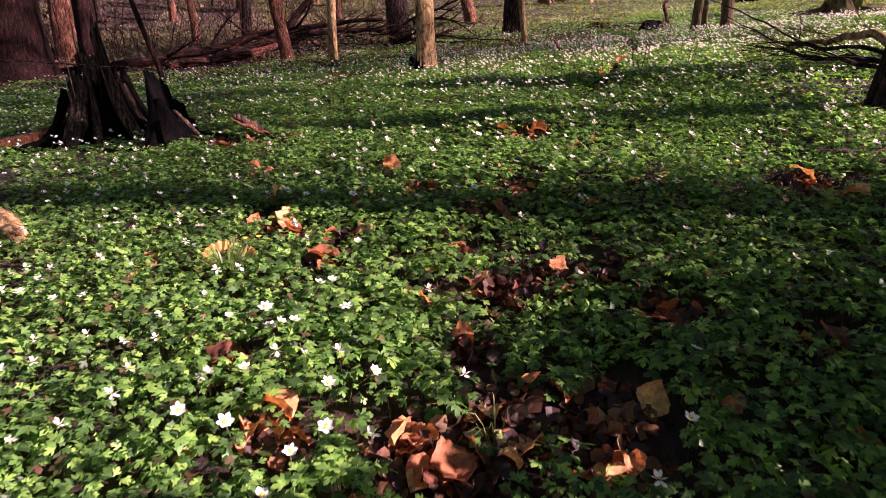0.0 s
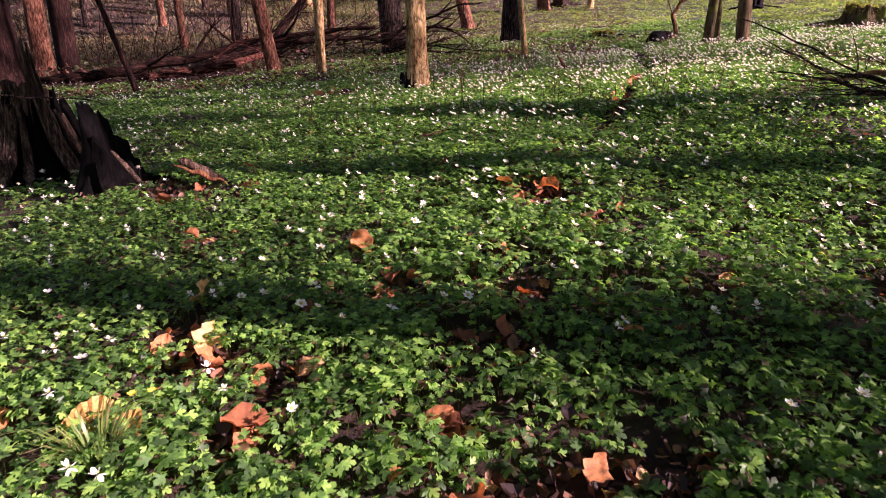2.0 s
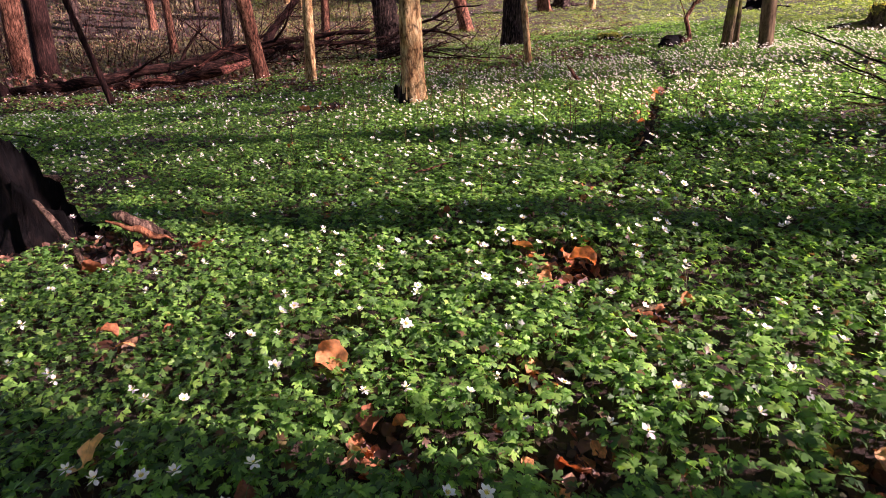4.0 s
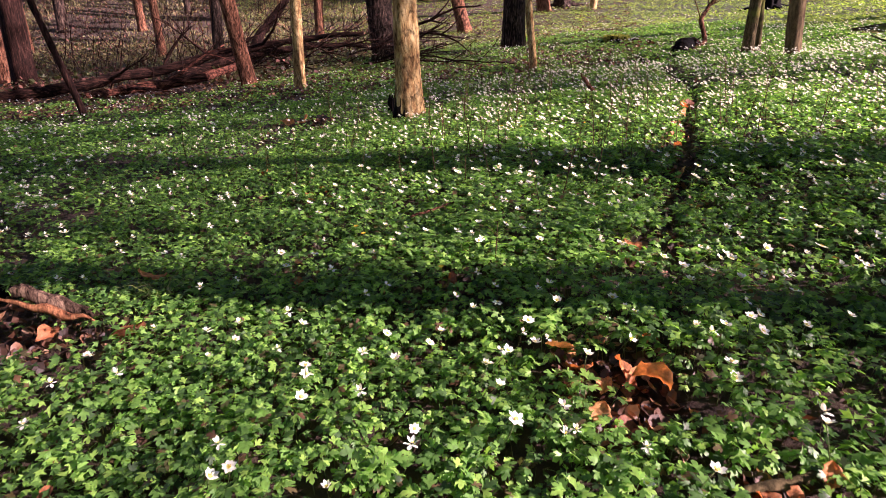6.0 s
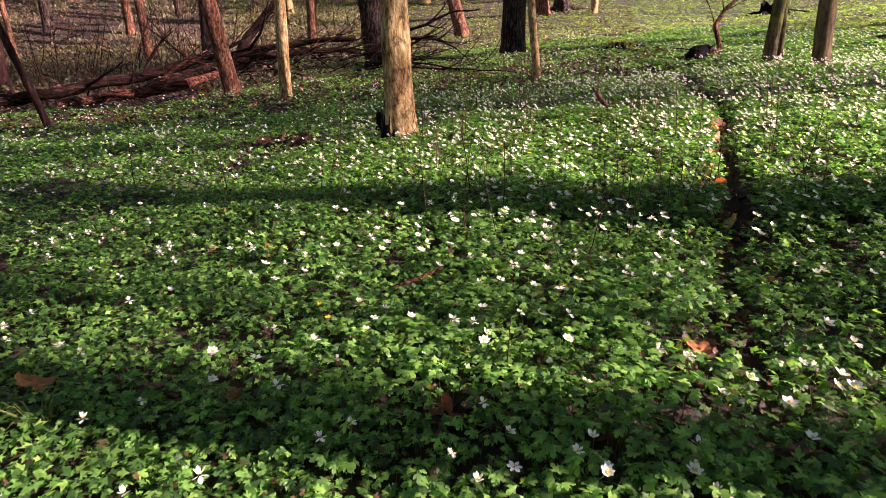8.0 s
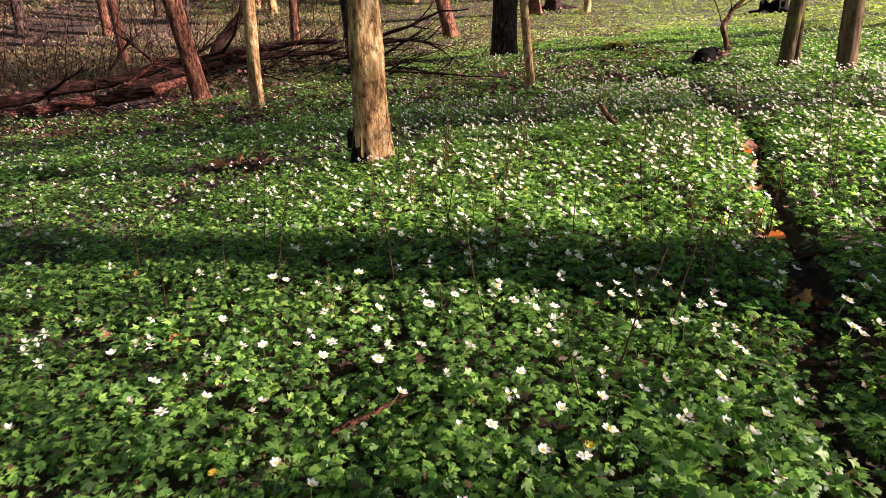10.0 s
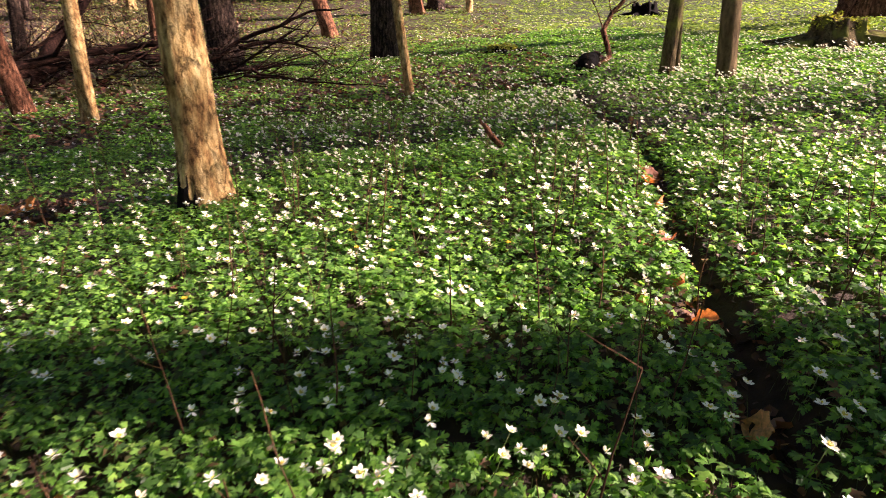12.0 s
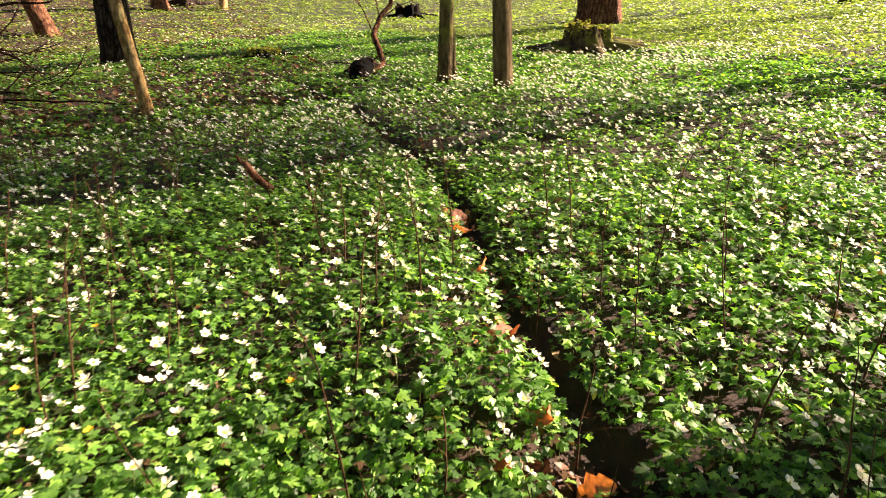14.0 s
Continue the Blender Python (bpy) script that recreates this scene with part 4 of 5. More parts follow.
def room(x, y, rs):
    """Which of the points have room for a plant."""
    d = track_distance(x, y)
    wide = np.interp(y, [1, 3.2, 4.2, 5, 6, 7, 8.5, 10, 13], [0.02, 0.015, 0.01, 0.028, 0.045, 0.06, 0.06, 0.04, 0.03]) * np.clip(0.95 + 0.35 * waves(x, y, 6, 9), 0.4, 1.5)
    ok = d > wide
    for bx, by, r in BARE:
        dd = np.hypot(x - bx, y - by) / r * (1 + 0.3 * waves(x, y, 12, 4))
        ok &= (dd > 1) | (rs.uniform(0, 1, np.shape(x)) < 0.12 * dd)
    for bx, by, r in SOLID:
        ok &= np.hypot(x - bx, y - by) > r
    return ok


def plants(rs, x, y, size, lift, template, tris, leaves, spread):
    """Whorls of three-part leaves on thin stems. Returns vertices and triangles."""
    n = len(x)
    z = height(x, y) + lift
    yaw = rs.uniform(0, 6.283, n)
    O, A, P, R, S = [], [], [], [], []
    for k in range(leaves):
        a = yaw + k * 6.283 / leaves + rs.uniform(-0.35, 0.35, n)
        rise = rs.uniform(-0.35, 0.3, n)
        pet = size * rs.uniform(0.25, 0.55, n)
        o = np.stack([x + np.cos(a) * pet, y + np.sin(a) * pet, z + np.sin(rise) * pet * 0.5 + rs.uniform(-0.012, 0.012, n)], -1)
        for j, off in enumerate(spread):
            O.append(o)
            A.append(a + off + rs.uniform(-0.18, 0.18, n))
            P.append(rise - 0.12 + rs.uniform(-0.45, 0.4, n))
            R.append(rs.uniform(-0.75, 0.75, n) + 0.25 * off)
            S.append(size * rs.uniform(0.75, 1.15, n) * (1.0 if off == 0 else 0.85))
    return scatter_template(template, tris, np.concatenate(O), np.concatenate(A), np.concatenate(P), np.concatenate(R), np.concatenate(S))


# stations along the walk: x, y, heading east of north in degrees
STATIONS = [(0.0, 0.0, 2), (0.08, 0.7, 2), (0.12, 1.5, 2), (0.15, 2.3, 2), (0.2, 3.1, 2), (0.3, 3.9, 3), (0.42, 4.6, 6), (0.56, 5.0, 13), (0.7, 5.4, 23), (0.93, 5.9, 33)]


def reach_of(x, y):
    """Distance from the nearest station that faces a place."""
    best = np.full(np.shape(x), 1e9)
    for sx, sy, h in STATIONS:
        dx, dy = x - sx, y - sy
        c, s_ = math.cos(radians(h)), math.sin(radians(h))
        ahead, side = dx * s_ + dy * c, dx * c - dy * s_
        ok = (ahead > 0.7) & (np.abs(side) < 0.35 + 0.76 * ahead)
        best = np.where(ok, np.minimum(best, np.hypot(dx, dy)), best)
    return best


def green_part(x, y):
    """The dark leafy slope in the north-west bears few plants."""
    return x > -2.0 - 0.35 * (y - 15) + 2.0 * waves(x, y, 0.6, 6) - np.where(y < 15.5, 30, 0)


def thinned(x, y):
    """Share of the plants that grow: few on the brown ground between the farther trees."""
    edge = 11.7 + 0.55 * np.maximum(x - 1.5, 0) + 0.8 * waves(x, y, 0.9, 41)
    again = np.clip((y - 15.5 - 0.5 * np.maximum(1.5 - x, 0)) / 2.5, 0, 1)
    return 1 - 0.6 * (1 - 0.85 * again) * np.clip((y - edge) / 1.5, 0, 1) * np.clip((9.0 - x) / 3, 0, 1)


def single_plants(rs, x, y, lift):
    """Plants that stand out singly: a stem and a whorl of three leaves, each a part."""
    made = []
    for v in range(8):
        top = thing("anemone_plant", (0, 0, -60 - v), "low wood anemone plant with three lobed green leaves", "plant", "wood anemone plants")
        g = Geo()
        g.tube([(0.01, 0.0, -0.1), (0.004, 0.003, -0.05), (0, 0, 0)], [0.0015, 0.0014, 0.0012], 5)
        part("stem", g.mesh("stem", STEM), top)
        for k in range(3):
            a = k * 2.094 + rs.uniform(-0.3, 0.3)
            rise = rs.uniform(-0.3, 0.25)
            o = np.array([[math.cos(a) * 0.013, math.sin(a) * 0.013, math.sin(rise) * 0.008]] * 3)
            V, T = scatter_template(LEAFLET, LEAFLET_T, o, a + np.array([-0.85, 0, 0.85]) + rs.uniform(-0.12, 0.12, 3), rise - 0.1 + rs.uniform(-0.2, 0.2, 3), rs.uniform(-0.4, 0.4, 3), 0.034 * rs.uniform(0.85, 1.15, 3))
            part("leaf", fast_mesh("leaf", V, T, LEAF, True), top)
        made.append(top)
    for i in range(len(x)):
        m = pose(x[i], y[i], ground_z(x[i], y[i]) + lift[i] + 0.01, rs.uniform(-8, 8), rs.uniform(-4, 14), rs.uniform(0, 360))
        if i < 8:
            made[i].matrix_basis = m
            ob = made[i]
        else:
            ob = copy_thing(made[i % 8], m)
        ob.scale = (rs.uniform(0.8, 1.2),) * 3


def carpet():
    rs = np.random.RandomState(21)
    # near, by the walk
    n = 54000
    x, y = rs.uniform(-3.5, 5, n), rs.uniform(0.6, 10, n)
    d = reach_of(x, y)
    ok = (d < 4.0) & room(x, y, rs) & (rs.uniform(0, 1, n) < 0.94 + 0.2 * waves(x, y, 5, 2))
    x, y, d = x[ok], y[ok], d[ok]
    bump = 0.5 + 0.5 * np.clip(waves(x, y, 4, 12), -1, 1)
    lift = 0.04 + 0.06 * bump + rs.uniform(-0.025, 0.03, len(x))
    size = rs.uniform(0.026, 0.047, len(x))
    # plants that can be told apart beside the track
    beside = np.nonzero((np.abs(x - 0.13 * y + 0.25) < 0.55) & (y > 1.1) & (y < 7.6) & (lift > 0.085))[0]
    alone = beside[::max(1, len(beside) // 300)][:300]
    single_plants(rs, x[alone], y[alone], lift[alone])
    mixed_in = np.ones(len(x), bool)
    mixed_in[alone] = False
    x, y, d, lift, size = x[mixed_in], y[mixed_in], d[mixed_in], lift[mixed_in], size[mixed_in]
    for sel, shape, tris in ((d < 1.75, LEAFLET, LEAFLET_T), (d >= 1.75, MEDIUM, MEDIUM_T)):
        V, T = plants(rs, x[sel], y[sel], size[sel], lift[sel], shape, tris, 3, (-0.85, 0.0, 0.85))
        ob = new("anemone_foliage", fast_mesh("anemone_foliage", V, T, LEAF, True))
        tagged(ob, "dense low carpet of lobed green wood anemone leaves beside the track", "foliage", kind="stuff")
    # stems
    m = len(x)
    w = 0.0014
    zz = height(x, y)
    lx, ly = rs.uniform(-0.02, 0.02, m), rs.uniform(-0.02, 0.02, m)
    V = np.stack([np.stack([x + lx + w, y + ly, zz - 0.01], -1), np.stack([x + lx - w, y + ly, zz - 0.01], -1), np.stack([x + lx, y + ly + w, zz - 0.01], -1), np.stack([x, y, zz + lift], -1)], 1).reshape(-1, 3)
    T = (np.array([(0, 1, 3), (1, 2, 3), (2, 0, 3)])[None] + (np.arange(m) * 4)[:, None, None]).reshape(-1, 3)
    ob = new("anemone_stems", fast_mesh("anemone_stems", V, T, STEM))
    tagged(ob, "thin reddish green stems under the anemone leaves", "foliage", kind="stuff")
    for n, x0, x1, y0, y1, d0, d1, s0, s1, leaves, parts, name, label in (
            (66000, -8, 12, 3, 15, 4.0, 6.5, 0.028, 0.052, 3, (-0.8, 0.0, 0.8), "anemone_foliage", "green anemone leaves spreading between the young trees"),
            (62000, -8, 12, 3, 15, 6.5, 9.0, 0.032, 0.058, 3, (-0.8, 0.0, 0.8), "anemone_foliage", "green anemone leaves spreading round the tan trunk"),
            (30000, -9, 11, -6, 13, 1e8, 1e10, 0.06, 0.11, 3, (0.0,), "anemone_foliage", "green anemone leaves on the woodland floor beside and behind the walk"),
            (84000, -12, 9, 7, 24, 9.0, 17.0, 0.035, 0.068, 4, (0.0,), "anemone_foliage", "green anemone leaves under the farther trees"),
            (36000, 9, 24, 7, 24, 9.0, 17.0, 0.05, 0.1, 4, (0.0,), "distant_foliage", "bright grassy ground plants on the sunny bank"),
            (80000, -14, 46, 10, 52, 17.0, 60.0, 0.06, 0.15, 4, (0.0,), "distant_foliage", "sunlit green ground plants on the far clearing")):
        x, y = rs.uniform(x0, x1, n), rs.uniform(y0, y1, n)
        d = reach_of(x, y)
        ok = (d >= d0) & (d < d1) & room(x, y, rs) & green_part(x, y) & (rs.uniform(0, 1, n) < (0.85 + 0.3 * waves(x, y, 3, 2)) * thinned(x, y))
        x, y = x[ok], y[ok]
        lift = 0.05 + 0.03 * np.clip(waves(x, y, 4, 12), -1, 1) + rs.uniform(-0.02, 0.03, len(x))
        V, T = plants(rs, x, y, rs.uniform(s0, s1, len(x)), lift, *((MEDIUM, MEDIUM_T) if d0 < 5 else (PLAIN * (0.5, 1.15, 1.0), PLAIN_T) if name == "distant_foliage" else (PLAIN, PLAIN_T)), leaves, parts)
        tagged(new(name, fast_mesh(name, V, T, MEADOW if name == "distant_foliage" else LEAF)), label, "foliage", kind="stuff")


carpet()

PETAL_SHAPE = np.array([(0, 0.08, 0), (0.24, 0.4, 0.05), (0.25, 0.72, 0.1), (0.0, 1.0, 0.13), (-0.25, 0.72, 0.1), (-0.24, 0.4, 0.05), (0, 0.55, 0.0)])
PETAL_T = np.array([(0, 1, 6), (1, 2, 6), (2, 3, 6), (3, 4, 6), (4, 5, 6), (5, 0, 6)])
PETAL_FAR = np.array([(0, 0, 0), (0.26, 0.6, 0.1), (0.0, 1.0, 0.1), (-0.26, 0.6, 0.1)])


def flower_density(x, y):
    """Blossoms for a square metre."""
    d = np.interp(y, [1, 2.2, 3, 4.2, 5.3, 6.2, 7, 8.5, 11, 14, 18, 26, 36], [34, 26, 20, 34, 36, 46, 66, 70, 62, 44, 18, 5, 1])
    d = d * np.clip(0.9 + 0.45 * waves(x, y, 2.4, 14), 0.3, 2)
    d = d * np.where((x < -0.15) & (y < 2.6), 1.5, 1.0) * np.where((x > 0.1) & (y < 3), 0.45, 1.0) * np.where((x < -0.8) & (y < 13) & (y > 3), 0.6, 1.0)
    d = d * np.where((x < 0.4) & (y > 6.3), 0.7, 1.0)
    d = d * np.where((x > 1.2) & (y > 3.5) & (y < 6.5), 1.4, 1.0)
    d = d * np.where((x > 0.7) & (y > 5.6) & (y < 12), np.interp(y, [6, 8.5, 10], [1.25, 1.5, 2.1]), 1.0) * np.where(x > 9.3 + 0.7 * waves(x, y, 0.8, 17), 0.15, 1.0)
    return np.maximum(d, 0) * thinned(x, y)


def flower_spots(rs):
    X, Y = [], []
    for x0, x1, y0, y1, top in ((-4, 6, 0.8, 10, 130), (-12, 24, 10, 17, 120), (-14, 40, 17, 36, 26)):
        n = int((x1 - x0) * (y1 - y0) * top)
        x, y = rs.uniform(x0, x1, n), rs.uniform(y0, y1, n)
        ok = rs.uniform(0, 1, n) < flower_density(x, y) / top
        x, y = x[ok], y[ok]
        ok = (reach_of(x, y) < 100) & room(x, y, rs) & green_part(x, y)
        X.append(x[ok])
        Y.append(y[ok])
    # thinner beside and behind the walk
    x, y = rs.uniform(-8, 9, 2600), rs.uniform(-5, 12, 2600)
    ok = (reach_of(x, y) > 100) & (x > -4.0 - (y < 3) * 4) & room(x, y, rs)
    X.append(x[ok])
    Y.append(y[ok])
    x0, x1, y0, y1 = -12, -4, 3, 10
    n = 1300
    x, y = rs.uniform(x0, x1, n), rs.uniform(y0, y1, n)
    ok = (reach_of(x, y) < 100) & room(x, y, rs)
    return np.concatenate(X + [x[ok]]), np.concatenate(Y + [y[ok]])


def flower_templates():
    """Six single blossoms on stems, petals each a part of their own."""
    rs = np.random.RandomState(3)
    pm = fast_mesh("petal", PETAL_SHAPE * 0.023, PETAL_T, PETAL, True)
    g = Geo()
    g.tube([(0, 0, 0.0), (0, 0, 0.004), (0, 0, 0.006)], [0.0035, 0.0045, 0.002], 8, 0.3)
    for i in range(14):
        a = i * 2.4
        g.tube([(0.002 * math.cos(a), 0.002 * math.sin(a), 0.003), (0.0065 * math.cos(a), 0.0065 * math.sin(a), 0.0075)], [0.0005, 0.0009], 3)
    sm = g.mesh("stamen_tuft", STAMEN)
    out = []
    for v in range(6):
        top = thing("anemone_flower", (0, 0, -50 - v), "white star-shaped wood anemone with yellow stamens", "flower", "wood anemone flowers")
        st = Geo()
        lx = rs.uniform(-0.02, 0.02)
        st.tube([(lx * 2, 0, -0.085), (lx, 0.004, -0.04), (0, 0, 0)], [0.0013, 0.0012, 0.0011], 5)
        part("stem", st.mesh("stem", STEM), top)
        part("stamen_tuft", sm, top, "yellow stamens round a green centre")
        n = (6, 7, 6, 6, 7, 8)[v]
        openness = rs.uniform(0.0, 0.6)
        for k in range(n):
            o = part("petal", pm, top)
            o.matrix_basis = pose(0, 0, 0, 0, 0, 360 * k / n + rs.uniform(-6, 6)) @ pose(0, 0, 0.001 * (k % 2), math.degrees(openness) * rs.uniform(0.8, 1.2), rs.uniform(-12, 12), 0) @ Matrix.Diagonal((rs.uniform(0.9, 1.15), rs.uniform(0.9, 1.1), 1, 1))
        out.append(top)
    return out


def flowers():
    rs = np.random.RandomState(12)
    x, y = flower_spots(rs)
    lift = 0.115 + rs.uniform(-0.025, 0.045, len(x))
    z = height(x, y) + lift
    near = (x > -0.9 + 0.05 * y) & (x < 0.95 + 0.17 * y) & (y < 8.6)
    idx = np.nonzero(near)[0]
    step = max(1, len(idx) // 290)
    single = set(idx[::step][:290].tolist())
    rest = np.array([i for i in range(len(x)) if i not in single])
    made = flower_templates()
    for j, i in enumerate(sorted(single)):
        tilt = rs.uniform(8, 38)
        m = pose(x[i], y[i], z[i]) @ pose(0, 0, 0, 0, 0, rs.uniform(-70, 40)) @ pose(0, 0, 0, 0, tilt, 0) @ pose(0, 0, 0, 0, 0, rs.uniform(0, 360))
        s = rs.uniform(0.8, 1.2)
        if j < len(made):
            made[j].matrix_basis = m
            ob = made[j]
        else:
            ob = copy_thing(made[j % 6], m)
        ob.scale = (s, s, s)
    for nm, sel, shape, tris in (("anemone_flowers", rest[y[rest] < 9.5], PETAL_SHAPE, PETAL_T), ("distant_flowers", rest[y[rest] >= 9.5], PETAL_FAR, PLAIN_T)):
        O, A, P, R, S = [], [], [], [], []
        n = len(sel)
        ax, ay = rs.uniform(-0.1, 0.75, n), rs.uniform(-0.55, 0.3, n)
        opening = rs.uniform(-0.1, 0.75, n)
        size = rs.uniform(0.017, 0.0255, n) * (1 + 0.012 * np.maximum(y[sel] - 8, 0))
        yaw = rs.uniform(0, 6.283, n)
        for k in range(6):
            a = yaw + k * 1.0472 + rs.uniform(-0.1, 0.1, n)
            # the whole blossom leans towards the sun
            lean_x, lean_y = ax, ay - 0.15
            O.append(np.stack([x[sel], y[sel], z[sel]], -1))
            A.append(a)
            P.append(opening - lean_x * np.cos(a) - lean_y * np.sin(a))
            R.append(lean_x * np.sin(a) - lean_y * np.cos(a) + rs.uniform(-0.15, 0.15, n))
            S.append(size)
        V, T = scatter_template(shape, tris, np.concatenate(O), np.concatenate(A), np.concatenate(P), np.concatenate(R), np.concatenate(S))
        ob = new(nm, fast_mesh(nm, V, T, PETAL))
        tagged(ob, "countless white wood anemone blossoms nodding above the leaves", "flowers", kind="stuff")
    sel = rest[y[rest] < 12]
    m = len(sel)
    w = 0.0011
    px, py, pz = x[sel], y[sel], z[sel]
    lx, ly = rs.uniform(-0.03, 0.03, m), rs.uniform(-0.03, 0.03, m)
    V = np.stack([np.stack([px + lx + w, py + ly, pz - 0.1], -1), np.stack([px + lx - w, py + ly, pz - 0.1], -1), np.stack([px + lx, py + ly + w, pz - 0.1], -1), np.stack([px, py, pz], -1)], 1).reshape(-1, 3)
    T = (np.array([(0, 1, 3), (1, 2, 3), (2, 0, 3)])[None] + (np.arange(m) * 4)[:, None, None]).reshape(-1, 3)
    tagged(new("flower_stems", fast_mesh("flower_stems", V, T, STEM)), "slender stems of the anemone flowers", "foliage", kind="stuff")
    sel = rest[y[rest] < 9]
    n = len(sel)
    c = np.array([(0.003, 0, 0.004), (-0.0015, 0.0026, 0.004), (-0.0015, -0.0026, 0.004), (0, 0, 0.007), (0.005, 0.002, 0.006), (-0.005, 0.002, 0.006), (0, -0.005, 0.006)]) * 1.2
    t = np.array([(0, 1, 3), (1, 2, 3), (2, 0, 3), (0, 4, 3), (1, 5, 3), (2, 6, 3)])
    V = (np.stack([x[sel], y[sel], z[sel]], -1)[:, None] + c[None]).reshape(-1, 3)
    T = (t[None] + (np.arange(n) * 7)[:, None, None]).reshape(-1, 3)
    tagged(new("flower_centres", fast_mesh("flower_centres", V, T, STAMEN)), "tiny yellow stamens of the anemone flowers", "flowers", kind="stuff")


flowers()


def celandines():
    pm = fast_mesh("petal", PETAL_SHAPE * 0.016, PETAL_T, YELLOW, True)
    rs = np.random.RandomState(9)
    for x, y in ((0.72, 5.55), (0.07, 7.53), (0.2, 4.97), (-0.23, 5.6), (-0.18, 5.48), (0.78, 7.75), (0.77, 7.97), (0.93, 7.65), (1.43, 7.52), (1.0, 8.2), (-0.71, 2.48), (-0.655, 2.49)):
        z = ground_z(x, y) + 0.12
        top = thing("celandine_flower", (x, y, z), "glossy yellow celandine flower among green leaves", "flower", "yellow celandines")
        g = Geo()
        g.tube([(0, 0, -0.11), (0.004, 0, -0.05), (0, 0, 0)], [0.0015, 0.0013, 0.0012], 5)
        part("stem", g.mesh("stem", STEM), top)
        for k in range(8):
            o = part("petal", pm, top)
            o.matrix_basis = pose(0, 0, 0, 0, 0, 45 * k) @ pose(0, 0, 0, rs.uniform(10, 30), 0, 0)


celandines()


# ---- dry leaves ----
def leaf_outline(rs, lobes):
    """A curled dry leaf as a small sheet: half-width along its length, cupped, twisted."""
    V, F = [], []
    n, w = 11, 7
    curl, twist, fold = rs.uniform(-2.0, 2.2), rs.uniform(-0.9, 0.9), rs.uniform(0.1, 1.0)
    for i in range(n):
        u = i / (n - 1)
        half = math.sin(math.pi * min(1, 0.03 + 0.95 * u)) ** 0.8 * 0.42
        if lobes:
            half *= 0.6 + 0.48 * abs(math.sin(u * 8.2 + 0.4)) ** 0.8
        for k in range(w):
            s = (k / (w - 1) - 0.5) * 2
            ragged = 1 + 0.22 * noise.noise(Vector((u * 7 + curl * 5, s * 2, twist * 9))) * abs(s)
            x = s * half * ragged
            y = u - 0.5 + 0.10 * abs(s) * (0.5 - u)
            q = Vector((s * 1.8 + curl * 9, u * 3.5, twist * 7))
            z = fold * abs(s) ** 1.5 * half + curl * 0.3 * (u - 0.4) ** 2 + twist * s * (u - 0.5) * 0.45 + 0.13 * noise.noise(q) + 0.06 * noise.noise(q * 2.7)
            V.append((x, y, z))
    for i in range(n - 1):
        for k in range(w - 1):
            a = i * w + k
            F.append((a, a + 1, a + w + 1, a + w))
    return V, F


def ribbed_leaf(x, y, size, turn, tilt):
    """Broad withered leaf, folded like a fan between its ribs."""
    V, F = [], []
    ribs, rings = 21, 7
    for i in range(ribs):
        a = radians(-78 + 156 * i / (ribs - 1))
        edge = 1.0 - 0.28 * abs(math.sin(a)) + 0.06 * noise.noise(Vector((i * 0.7, 2.0, 0)))
        for k in range(rings):
            u = 0.06 + (edge - 0.06) * k / (rings - 1)
            fold = 0.035 * u * (1 if i % 2 else -1)
            V.append((u * math.sin(a), u * math.cos(a), 0.16 * u * u * (1 + abs(math.sin(a))) + fold + 0.02 * noise.noise(Vector((i * 0.4, k * 0.6, 7)))))
    for i in range(ribs - 1):
        for k in range(rings - 1):
            b = i * rings + k
            F.append((b, b + 1, b + rings + 1, b + rings))
    me = bpy.data.meshes.new("ribbed_leaf")
    me.from_pydata(V, [], F)
    me.materials.append(PALE_DEAD)
    solo("ribbed_leaf", me, (x, y, ground_z(x, y) + 0.05), "large withered yellow-orange leaf with folded ribs in the grass", "leaf", "", (tilt, 0, turn)).scale = (size, size, size)


ribbed_leaf(-0.8, 2.4, 0.12, 10, 28)
ribbed_leaf(-0.71, 2.38, 0.09, -35, 30)


